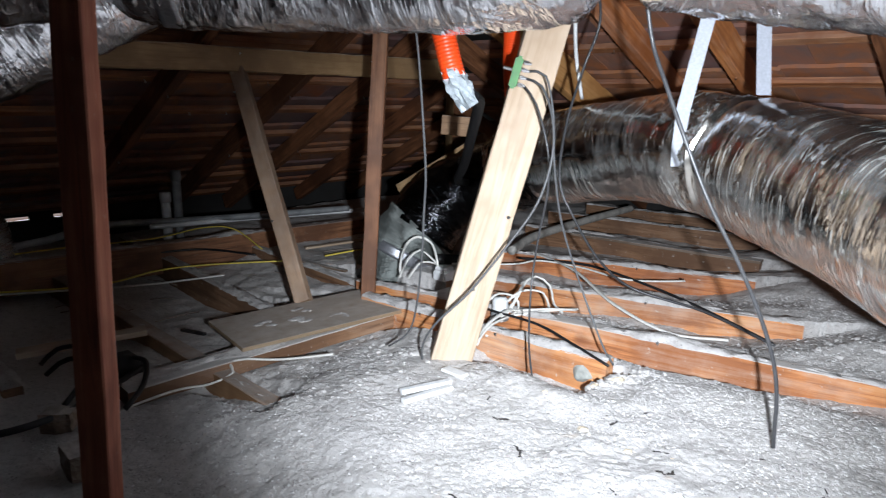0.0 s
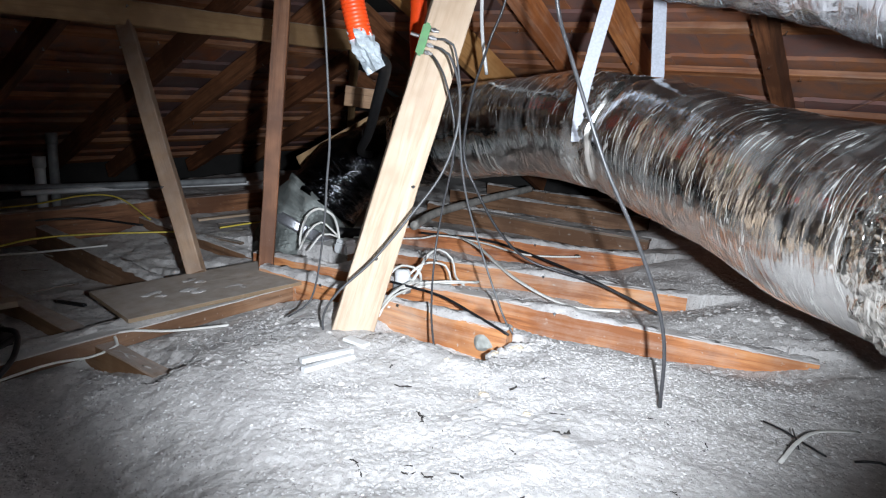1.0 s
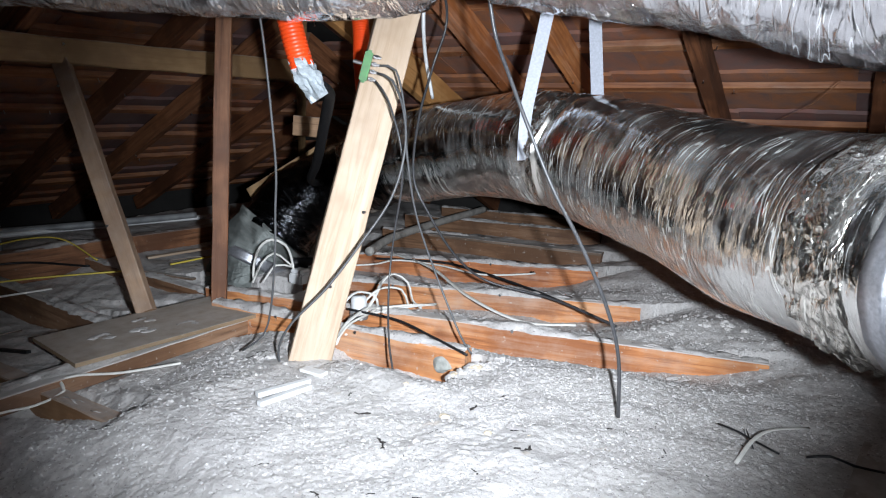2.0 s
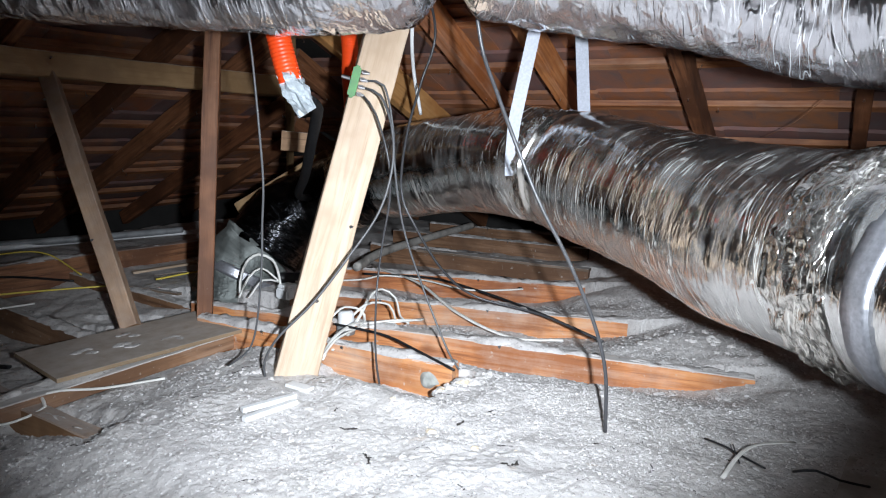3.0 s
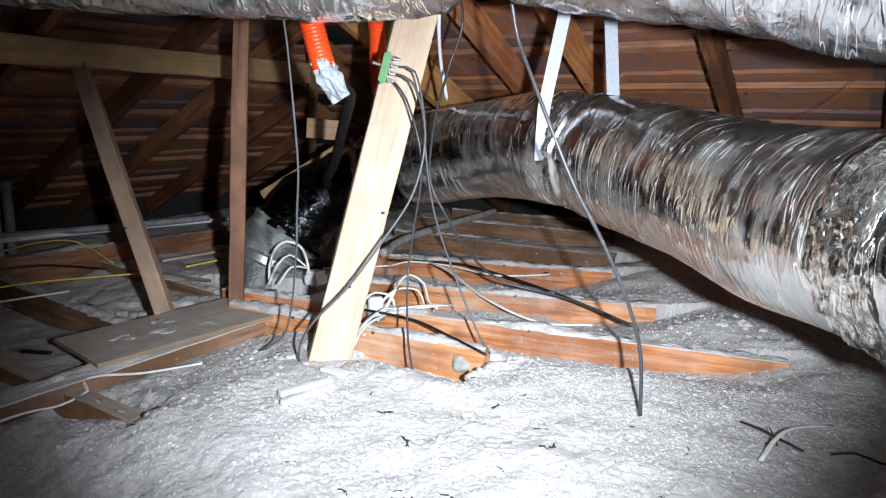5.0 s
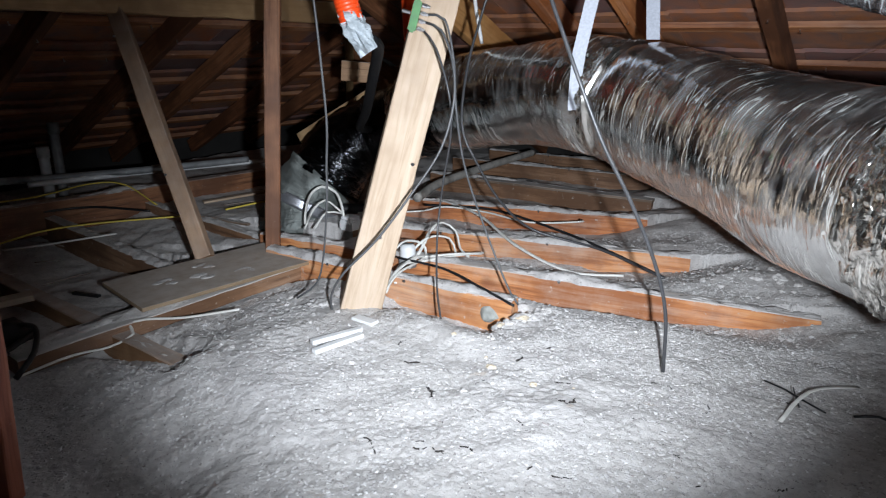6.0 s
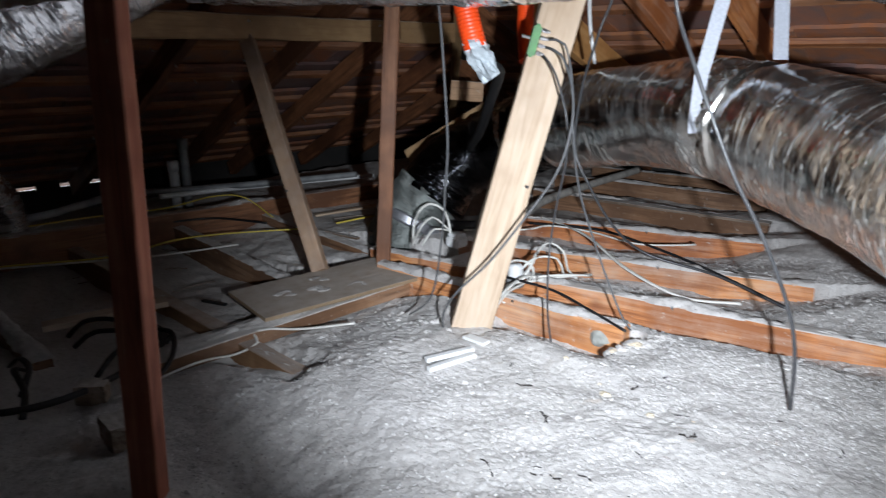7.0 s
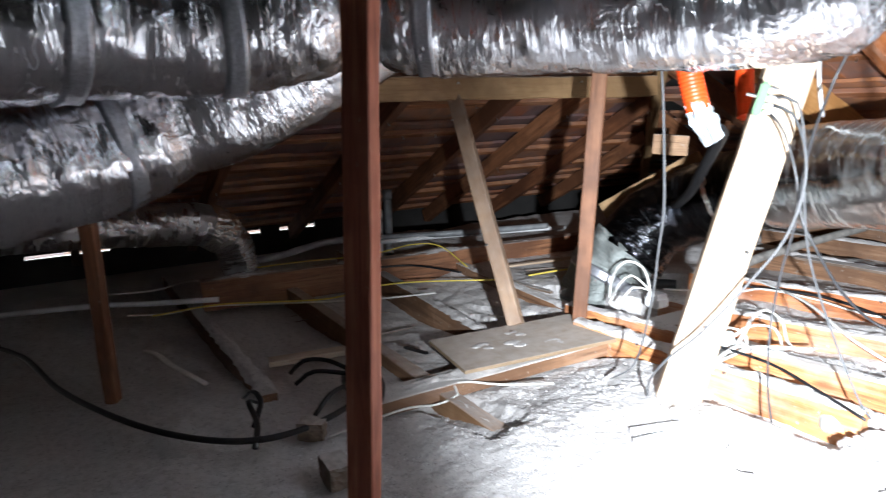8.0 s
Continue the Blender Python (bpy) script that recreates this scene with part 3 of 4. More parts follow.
def duct(name, pts, r0, mat, label, pinches=(), seed=0.0, bands=(), wraps=(), ripple=0.006):
    base = thing(name, pts[0], label, "duct")
    fn = duct_radius(r0, pinches, seed, ripple)
    body = part("body", sweep(bmesh.new(), pts, fn, 112, 0.0105), mat, base, "", True)
    path = spline(pts, 0.0105)
    for at_s, wide in bands:
        k0 = int(at_s / 0.0105)
        k1 = min(len(path) - 1, k0 + max(2, int(wide / 0.0105)))
        off = k0 * 0.0105
        part("tape_band", sweep(bmesh.new(), path[k0:k1 + 1:2], lambda s, a, off=off: fn(s + off, a) + 0.0045, 64, 0.01), BAND, base, "grey cloth tape band", True)
    for at_s, wide in wraps:
        k0 = int(at_s / 0.0105)
        off = k0 * 0.0105

        def puckered(s, a, off=off, wide=wide):
            v = Vector((math.cos(a) * 7, math.sin(a) * 7, s * 60))
            ease = math.sin(math.pi * min(1.0, max(0.0, s / wide))) ** 0.5
            return fn(s + off, a) + 0.001 + ease * (0.003 + 0.011 * noise.noise(v) + 0.01 * abs(noise.noise(v * 2.3)) + 0.004 * noise.noise(v * 5))
        part("foil_wrap", sweep(bmesh.new(), path[k0:k0 + max(3, int(wide / 0.0105)):2], puckered, 150, 0.004), CRUMPLE, base, "crumpled bright foil tape", True)
    return base


duct("flexible_duct", [(0.55, 0.72, 0.47), (0.27, 0.97, 0.49), (0.088, 1.152, 0.498), (-0.011, 1.256, 0.497), (-0.214, 1.442, 0.501), (-0.542, 1.73, 0.547), (-0.885, 1.921, 0.587), (-1.29, 2.088, 0.544), (-1.55, 2.17, 0.495)],
     0.172, FOIL_WARM, "crinkled silver-black foil flexible duct slung by straps", ((1.72, 0.022, 0.06), (0.53, 0.012, 0.06)), 1.0, ((0.505, 0.045),), ((1.665, 0.10), (0.585, 0.15), (0.43, 0.07)), 0.0028)
duct("duct_elbow", [(-1.50, 2.155, 0.505), (-1.70, 2.20, 0.46), (-1.95, 2.16, 0.36), (-2.06, 2.05, 0.27), (-2.10, 1.96, 0.14)], 0.162, FOIL_BLACK, "glossy black duct elbow bending down to the ceiling boot", (), 2.0, ((0.02, 0.04),), ((0.30, 0.05),), 0.009)
duct("overhead_duct", [(-1.36, -0.9, 0.99), (-1.46, -0.3, 0.995), (-1.52, 0.14, 1.01), (-1.43, 0.50, 1.045), (-1.20, 0.80, 1.035), (-0.92, 1.0, 1.035), (-0.68, 1.10, 1.06), (-0.52, 1.21, 1.05), (-0.28, 1.24, 1.01), (-0.10, 1.22, 0.97), (0.05, 1.19, 0.94), (0.5, 1.0, 0.92), (1.0, 0.6, 0.95)],
     0.178, FOIL, "large silver foil duct slung overhead, pinched at its straps", ((1.40, 0.05, 0.05), (2.42, 0.06, 0.05)), 5.0, ((0.78, 0.05), (1.09, 0.05), (1.52, 0.055)))
duct("branch_duct", [(-1.72, 0.80, 1.12), (-1.80, 0.52, 0.98), (-1.85, 0.34, 0.87), (-1.87, 0.12, 0.79), (-1.83, -0.12, 0.72), (-1.74, -0.36, 0.68), (-1.5, -0.8, 0.65)],
     0.17, FOIL, "silver foil branch duct dropping away under the larger duct", ((0.75, 0.015, 0.05),), 9.0, ((0.88, 0.045),))
duct("small_duct", [(-2.9, -0.5, 0.40), (-2.95, -0.14, 0.38), (-3.035, 0.131, 0.346), (-3.10, 0.40, 0.31), (-3.14, 0.52, 0.22), (-3.14, 0.56, 0.06)],
     0.085, FOIL_DULL, "small dull grey duct bending down near the eave", (), 12.0, ((0.2, 0.03),), ((0.93, 0.12),))
boot = thing("duct_boot", (-2.10, 1.90, 0.0), "foil-wrapped duct boot on the ceiling", "duct")
part("body", sweep(bmesh.new(), [(-2.16, 1.86, -0.05), (-2.155, 1.87, 0.04), (-2.14, 1.90, 0.11), (-2.11, 1.95, 0.17)], duct_radius(0.15, ((0.0, -0.03, 0.08),), 3.0, 0.02), 48, 0.015), FOIL_BOOT, boot, "", True)
part("tape_band", sweep(bmesh.new(), [(-2.155, 1.87, 0.04), (-2.15, 1.88, 0.06), (-2.145, 1.89, 0.08)], 0.162, 48, 0.01), BAND, boot, "grey cloth tape band", True)


# straps
def strap(p_list, w, label, tail=1.0):
    bm = bmesh.new()
    view = Vector((0.62, -0.78, 0)).normalized()
    pts = [Vector(p) for p in p_list]
    side = Vector((0.78, 0.62, 0)) * (w / 2)
    wide = [1.0] * (len(pts) - 2) + [(1 + tail) / 2, tail]
    rows = [[bm.verts.new(p + side * (k * f) + view * d) for k, d in ((-1, 0.0012), (1, 0.0012), (1, -0.0012), (-1, -0.0012))] for p, f in zip(pts, wide)]
    for a, b in zip(rows, rows[1:]):
        for k in range(4):
            bm.faces.new((a[k], a[(k + 1) % 4], b[(k + 1) % 4], b[k]))
    bm.faces.new(rows[0])
    bm.faces.new(list(reversed(rows[-1])))
    bmesh.ops.recalc_face_normals(bm, faces=bm.faces)
    return tagged(finish("duct_strap", bm, WEB), label, "strap", "duct straps")


strap([(-0.775, 1.771, 1.1), (-0.791, 1.758, 0.972), (-0.83, 1.731, 0.707), (-0.829, 1.711, 0.60), (-0.829, 1.706, 0.555)], 0.037, "white webbing strap holding up the foil duct", 0.6)
strap([(-0.80, 2.05, 1.2), (-0.759, 2.018, 1.001), (-0.73, 2.01, 0.745)], 0.04, "white webbing strap holding up the foil duct")

# ---- services and loose things ----
STRAW = plain("straw_fill", (0.62, 0.53, 0.41), 0.95, 0, 0.2, 60, 0.6)
# near-black colour for the shade inside cracks of the fill
CRACK_SHADE = plain("crack_shade", (0.03, 0.025, 0.022), 0.9, 0, 0.4, 80)
DARKCABLE = plain("dark_grey_cable", (0.05, 0.05, 0.054), 0.35, 0, 0.2, 50)

# orange conduit with its taped end and lagged pipe
conduit = thing("orange_conduit", (-1.117, 1.101, 0.898), "orange corrugated conduit hanging with a white taped end", "conduit")


def ribbed(r0):
    return lambda s, a: r0 + 0.0007 * math.sin(s * 2 * math.pi / 0.0085)


part("tube", sweep(bmesh.new(), [(-1.20, 1.09, 1.16), (-1.155, 1.093, 1.02), (-1.117, 1.101, 0.898), (-1.097, 1.106, 0.825), (-1.082, 1.111, 0.775)], ribbed(0.0265), 20, 0.0021), ORANGE, conduit, "", True)


def wad(s, a):
    v = Vector((math.cos(a) * 2, math.sin(a) * 2, s * 28))
    return 0.025 - 0.12 * max(0, s - 0.045) + 0.011 * noise.noise(v) + 0.007 * noise.noise(v * 2.7)


part("taped_end", sweep(bmesh.new(), [(-1.088, 1.109, 0.795), (-1.075, 1.113, 0.765), (-1.063, 1.119, 0.742), (-1.052, 1.125, 0.722), (-1.046, 1.13, 0.71)], wad, 22, 0.005), TAPE, conduit, "crumpled white tape wad")
tagged(finish("orange_conduit", sweep(bmesh.new(), [(-1.47, 1.74, 1.18), (-1.443, 1.731, 1.038), (-1.414, 1.712, 0.919), (-1.395, 1.69, 0.84), (-1.36, 1.66, 0.74)], ribbed(0.0265), 16, 0.0028), ORANGE, True), "orange corrugated conduit hanging behind the pine post", "conduit")
cable("lagged_pipe", [(-1.055, 1.14, 0.735), (-1.085, 1.195, 0.725), (-1.119, 1.235, 0.707), (-1.247, 1.351, 0.63), (-1.43, 1.517, 0.524), (-1.615, 1.681, 0.451), (-1.83, 1.92, 0.40), (-1.9, 2.05, 0.38)], 0.0145, LAGGING, "black lagged pipe dropping from the conduit to the duct elbow", "pipe", sides=16)

# cable splitter on the post
split = thing("cable_splitter", (-1.125, 1.375, 0.795), "green enamelled cable splitter screwed to the pine post", "splitter")
ax = Vector((0.018, 0.010, 0.078)).normalized()
across = Vector((0.8, 0.6, 0)).normalized()
across = (across - ax * across.dot(ax)).normalized()
outw = ax.cross(across)
outw = outw if outw.y < 0 else -outw
mid = Vector((-1.118, 1.375, 0.795))


def obox(bm, c, ex, ey, ez, hx, hy, hz, bev=0.0):
    m = Matrix((ex * 2 * hx, ey * 2 * hy, ez * 2 * hz)).transposed().to_4x4()
    m.translation = c
    vs = bmesh.ops.create_cube(bm, size=1, matrix=m)["verts"]
    if bev:
        bmesh.ops.bevel(bm, geom=list({e for v in vs for e in v.link_edges}), offset=bev, segments=2, affect="EDGES")
    return bm


part("case", obox(bmesh.new(), mid, ax, across, outw, 0.037, 0.0105, 0.009, 0.002), GREEN, split)
part("mounting_tab", obox(bmesh.new(), mid - outw * 0.008, ax, across, outw, 0.042, 0.005, 0.0012), GREEN, split)
for k in (-0.028, -0.009, 0.010, 0.029):
    p = mid + ax * k + across * 0.0125
    plug = part("connector", sweep(bmesh.new(), [p, p + across * 0.006, p + across * 0.012, p + across * 0.02], 0.004, 14, 0.003), STEEL, split, "bright screw connector")
    part("nut", sweep(bmesh.new(), [p + across * 0.003, p + across * 0.007, p + across * 0.012], lambda s, a: 0.0056 + 0.0006 * math.cos(6 * a), 24, 0.003), STEEL, plug)
p = mid - across * 0.0125 + ax * 0.004
part("connector", sweep(bmesh.new(), [p, p - across * 0.01, p - across * 0.022], 0.0048, 12, 0.004), STEEL, split, "bright screw connector")


def out(k):
    q = mid + ax * k + across * 0.03
    return (q.x, q.y, q.z)


cable("aerial_cable", [out(-0.009), (-1.045, 1.39, 0.76), (-1.0, 1.378, 0.685), (-0.985, 1.365, 0.59), (-1.003, 1.335, 0.472), (-1.05, 1.27, 0.357), (-1.105, 1.20, 0.245), (-1.165, 1.14, 0.16), (-1.215, 1.14, 0.085), (-1.235, 1.16, 0.02)], 0.0033, GREYCABLE, "dark coaxial cable looping across the pine post", group="aerial cables")
cable("aerial_cable", [out(0.010), (-1.045, 1.405, 0.785), (-1.015, 1.405, 0.68), (-1.012, 1.412, 0.57), (-1.009, 1.45, 0.417), (-0.973, 1.49, 0.259), (-0.889, 1.496, 0.088), (-0.845, 1.49, 0.04)], 0.003, GREYCABLE, "dark coaxial cable hanging from the splitter", group="aerial cables")
cable("aerial_cable", [out(-0.028), (-1.064, 1.395, 0.715), (-1.025, 1.40, 0.60), (-1.034, 1.42, 0.494), (-1.064, 1.43, 0.368), (-1.071, 1.415, 0.227), (-1.026, 1.355, 0.09), (-0.971, 1.307, 0.0)], 0.003, DARKCABLE, "dark coaxial cable hanging from the splitter", group="aerial cables")
cable("hanging_cable", [(-1.24, 1.84, 1.2), (-1.162, 1.822, 0.981), (-1.206, 1.815, 0.825), (-1.217, 1.756, 0.662), (-1.197, 1.702, 0.486), (-1.15, 1.72, 0.37), (-1.09, 1.79, 0.23), (-1.01, 1.87, 0.14), (-0.80, 1.93, 0.10), (-0.57, 1.86, 0.075)], 0.0042, DARKCABLE, "thin dark cable drooping over the joists")
cable("hanging_cable", [(-0.72, 1.24, 1.05), (-0.684, 1.235, 0.909), (-0.675, 1.253, 0.835), (-0.636, 1.249, 0.753), (-0.594, 1.252, 0.661), (-0.54, 1.271, 0.536), (-0.482, 1.301, 0.419), (-0.429, 1.333, 0.287), (-0.401, 1.351, 0.175), (-0.391, 1.35, 0.04)], 0.0043, DARKCABLE, "dark grey cable hanging in front of the foil duct")
cable("hanging_cable", [(-1.096, 0.993, 0.919), (-1.095, 1.011, 0.831), (-1.105, 1.039, 0.644), (-1.12, 1.059, 0.544), (-1.151, 1.082, 0.448), (-1.184, 1.108, 0.345), (-1.254, 1.153, 0.18), (-1.289, 1.154, 0.097), (-1.343, 1.13, 0.049)], 0.0026, GREYCABLE, "grey cable hanging down to the post foot")
cable("thin_conduit", [(-1.26, 1.84, 1.05), (-1.285, 1.872, 0.96), (-1.337, 1.965, 0.86), (-1.37, 2.06, 0.73)], 0.0065, PVC, "thin white rod hanging by the rafters", "rod")
# round joint cap and base in the tangle, black pipe stub, wire on the roof
cap = thing("junction_box", (-1.33, 1.60, 0.03), "small white round junction box among the tangled cables", "box")
part("base", sweep(bmesh.new(), [(-1.335, 1.60, 0.02), (-1.335, 1.60, 0.035), (-1.335, 1.60, 0.05)], 0.03, 20, 0.01), GREYPIPE, cap, "grey base", True)
part("cap", sweep(bmesh.new(), [(-1.335, 1.60, 0.05), (-1.335, 1.60, 0.075), (-1.335, 1.60, 0.095)], lambda s, a: 0.026 - (0.006 if s > 0.04 else 0), 20, 0.008), PVC, cap, "", True)
cable("pipe_stub", [(-1.96, 1.90, 0.06), (-1.90, 1.95, 0.06), (-1.86, 1.985, 0.06)], 0.022, BLACK, "short black pipe stub beside the duct boot", "pipe", sides=14)
cable("roof_wire", [(-0.31, 2.81, 0.68), (-0.20, 2.67, 0.735), (-0.114, 2.56, 0.81)], 0.0013, OLD, "thin bent wire hanging under the roof", "wire", sides=6)

# tangle of white cable by the post
for pts in (
    [(-1.23, 1.37, 0.02), (-1.25, 1.44, 0.06), (-1.27, 1.56, 0.075), (-1.28, 1.612, 0.06), (-1.205, 1.694, 0.065), (-1.158, 1.773, 0.055)],
    [(-1.297, 1.56, 0.03), (-1.306, 1.64, 0.08), (-1.322, 1.71, 0.125), (-1.323, 1.775, 0.135), (-1.284, 1.80, 0.105), (-1.254, 1.787, 0.05), (-1.2, 1.76, 0.04)],
    [(-1.35, 1.51, 0.06), (-1.33, 1.54, 0.10), (-1.329, 1.586, 0.112), (-1.315, 1.65, 0.09), (-1.29, 1.64, 0.06), (-1.258, 1.556, 0.06), (-1.238, 1.439, 0.06), (-1.221, 1.36, 0.03)],
    [(-1.168, 1.80, 0.05), (-1.215, 1.70, 0.055), (-1.27, 1.60, 0.05), (-1.30, 1.52, 0.05), (-1.24, 1.43, 0.03)],
    [(-1.34, 1.60, 0.05), (-1.30, 1.66, 0.11), (-1.26, 1.73, 0.10), (-1.24, 1.74, 0.05)],
):
    cable("white_cable", pts, 0.0062, WHITECABLE, "white flat power cable tangled beside the post", group="white cables", flat=0.6)
cable("white_cable", [(-1.85, 1.9, 0.06), (-1.65, 2.05, 0.07), (-1.60, 2.16, 0.075), (-1.43, 2.21, 0.07), (-1.21, 2.19, 0.068), (-1.055, 2.33, 0.068), (-1.075, 2.36, 0.065)], 0.006, WHITECABLE, "white power cable laid over the joists", group="white cables", flat=0.6)
cable("white_cable", [(-1.75, 2.30, 0.065), (-1.42, 2.14, 0.075), (-1.12, 1.94, 0.05), (-0.89, 1.887, 0.02), (-0.72, 1.93, 0.03)], 0.007, WHITECABLE, "dusty white power cable laid over the joists", group="white cables", flat=0.6)
cable("black_cable", [(-1.7, 2.15, 0.07), (-1.43, 2.24, 0.075), (-1.196, 2.20, 0.07), (-0.91, 2.10, 0.06), (-0.60, 1.94, 0.05)], 0.005, BLACK, "black cable laid over the joists")
cable("black_cable", [(-1.31, 1.52, 0.075), (-1.136, 1.535, 0.07), (-0.988, 1.5, 0.06), (-0.84, 1.455, 0.05)], 0.004, BLACK, "black cable lying on the short joist")
cable("conduit_pipe", [(-1.78, 2.2, 0.08), (-1.884, 2.506, 0.085), (-1.95, 3.0, 0.085), (-2.0, 3.6, 0.085)], 0.02, DUSTPIPE, "dusty grey pipe running over the joists", "pipe", sides=12)
timber("offcut", (-1.87, 2.80, 0.06), (-0.98, 2.90, 0.06), 0.05, 0.012, GREYWOOD, "thin dusty batten lying over the joists", "offcut")

# strips, offcuts and twigs on the insulation
def lay(name, a, b, w, h, mat, label, category, group=""):
    p0, p1 = [Vector((*q, surface(*q) + h * 1.2)) for q in (a, b)]
    m = (p0 + p1) / 2
    ways = [(p0.lerp(p1, f), f) for f in (0.1, 0.2, 0.35, 0.5, 0.65, 0.8, 0.9)]
    lift = max(0.0, max(surface(q.x, q.y) + h * 0.4 - q.z for q, f in ways))
    p0.z += lift
    p1.z += lift
    return timber(name, p0, p1, w, h, mat, label, category, group, wobble=0.0005)


for a, b in (((-1.093, 0.956), (-1.053, 1.081)), ((-1.051, 0.925), (-1.03, 1.061))):
    lay("plastic_strip", a, b, 0.016, 0.011, PVC, "short white plastic strip lying on the insulation", "strip", "white strips")
lay("plastic_strip", *((-1.126, 1.136), (-1.055, 1.134)), 0.026, 0.008, PVC, "short white plastic offcut at the post foot", "strip")
cable("twig", [(-0.20, 1.425, 0.05), (-0.155, 1.40, 0.055), (-0.132, 1.393, 0.05), (-0.075, 1.368, 0.045)], 0.002, BLACK, "dark twig lying on the insulation", "twig", "twigs", sides=6)
cable("twig", [(-0.145, 1.43, 0.05), (-0.135, 1.39, 0.055), (-0.12, 1.35, 0.05)], 0.0016, BLACK, "dark twig lying on the insulation", "twig", "twigs", sides=6)
cable("twig", [(-0.03, 1.40, 0.038), (0.01, 1.412, 0.047), (0.05, 1.405, 0.043), (0.10, 1.425, 0.036)], 0.0026, BLACK, "dark twig lying on the insulation", "twig", "twigs", sides=6)
cable("paper_curl", [(-0.14, 1.28, 0.045), (-0.125, 1.36, 0.06), (-0.10, 1.43, 0.062), (-0.035, 1.505, 0.055)], 0.0045, WHITECABLE, "curled white paper strip on the insulation", "paper", flat=0.3)
timber("offcut", (-0.46, 2.33, 0.045), (-0.34, 2.44, 0.05), 0.03, 0.008, OLD, "brown splinter half buried in insulation", "offcut")
part("mortar_lump", bmesh.ops.create_icosphere(mb := bmesh.new(), subdivisions=3, radius=0.03, matrix=Matrix.Translation((-0.93, 1.474, 0.0)) @ Matrix.Diagonal((1.1, 0.7, 0.9, 1)))and mb, MORTAR, None, "")
tagged(bpy.data.objects["mortar_lump"], "grey mortar lump against the short joist", "mortar")
for v in bpy.data.objects["mortar_lump"].data.vertices:
    v.co += noise.noise_vector(v.co * 40) * 0.009

# flat dark slab added to darken the floor beyond the shadow edge
dark_board = timber("dark_board", (0.16, 1.22, 0.02), (0.22, 1.80, 0.025), 0.26, 0.02, GREYWOOD, "dark flat slab added for the shaded floor under the duct", "board", wobble=0.001)

# loose clumps on the heap
rc = random.Random(11)


def scatter_crumbs(count, seed):
    """Loose crumbs of fill over the heap: small knobbly lumps, half sunk, closer together in patches."""
    rng = np.random.default_rng(seed)
    ico = bmesh.new()
    bmesh.ops.create_icosphere(ico, subdivisions=1, radius=1.0)
    ico.verts.ensure_lookup_table()
    base = np.array([v.co[:] for v in ico.verts])
    tri = np.array([[v.index for v in f.verts] for f in ico.faces])
    ico.free()
    verts, faces, n = [], [], 0
    while n < count:
        x, y = rng.uniform(-1.75, 0.35), rng.uniform(0.3, 2.5)
        patch = noise.noise(Vector((x, y, 0)) * 5.0)
        edge = 1.38 < y < 1.72 and -0.95 < x < -0.1
        if (patch < rng.uniform(-0.7, 0.35) and not edge) or (abs(x + 1.19) < 0.08 and abs(y - 1.2) < 0.08):
            continue
        r = rng.uniform(0.0011, 0.0033) * (1.6 if rng.random() < 0.06 else 1.0) * (1.1 if edge else 1.0)
        v = base * (1 + rng.uniform(-0.35, 0.35, (len(base), 1))) * np.array((rng.uniform(0.8, 1.7), 1.0, rng.uniform(0.5, 0.8)))
        c, s = math.cos(n), math.sin(n)
        v = v @ np.array(((c, s, 0), (-s, c, 0), (0, 0, 1))) * r + np.array((x, y, surface(x, y) - r * 0.2))
        verts.append(v)
        faces.append(tri + n * len(base))
        n += 1
    me = bpy.data.meshes.new("insulation_crumbs")
    me.from_pydata(np.concatenate(verts).tolist(), [], np.concatenate(faces).tolist())
    me.materials.append(CRUMB)
    return tagged(new("insulation_crumbs", me), "small loose crumbs of pale insulation", "insulation", kind="stuff")


scatter_crumbs(48000, 11)


def scatter_clods(spots, seed, mat=FLUFF, label="torn clods of pale insulation along the heap's broken edges"):
    """Torn clods of fill, 1 to 4 cm, ragged all over, half sunk along the broken edges of the heap."""
    rng = random.Random(seed)
    bm = bmesh.new()
    for x0, y0, x1, y1, wide, count, big in spots:
        for k in range(count):
            f = rng.random()
            x, y = x0 + (x1 - x0) * f + rng.gauss(0, wide), y0 + (y1 - y0) * f + rng.gauss(0, wide)
            r = big * rng.uniform(0.35, 1.0) ** 1.6
            m = Matrix.Translation((x, y, surface(x, y) + r * 0.05)) @ Matrix.Rotation(rng.uniform(0, 6.3), 4, "Z") @ Matrix.Diagonal((rng.uniform(0.8, 1.5), 1.0, rng.uniform(0.5, 0.8), 1))
            made = bmesh.ops.create_icosphere(bm, subdivisions=3, radius=r, matrix=m)["verts"]
            for v in made:
                v.co += (noise.noise_vector(v.co * (0.9 / r)) * 0.42 + noise.noise_vector(v.co * (2.6 / r)) * 0.2) * r
    return tagged(finish("insulation_clods", bm, mat), label, "insulation", kind="stuff")


scatter_clods(((-1.12, 1.33, -0.80, 1.40, 0.018, 60, 0.02), (-0.84, 1.37, -0.76, 1.52, 0.016, 26, 0.022), (-0.8, 1.68, -0.2, 1.80, 0.014, 60, 0.012), (-1.22, 1.16, -1.5, 1.18, 0.03, 26, 0.013), (-1.25, 0.6, 0.2, 1.2, 0.3, 60, 0.009), (-0.15, 1.9, -0.55, 2.2, 0.05, 40, 0.012)), 5)
scatter_clods(((-0.88, 1.35, -0.78, 1.42, 0.014, 8, 0.018), (-0.9, 1.2, -0.5, 1.1, 0.06, 5, 0.012)), 8, STRAW, "torn straw-coloured clods of insulation beside the short joist")

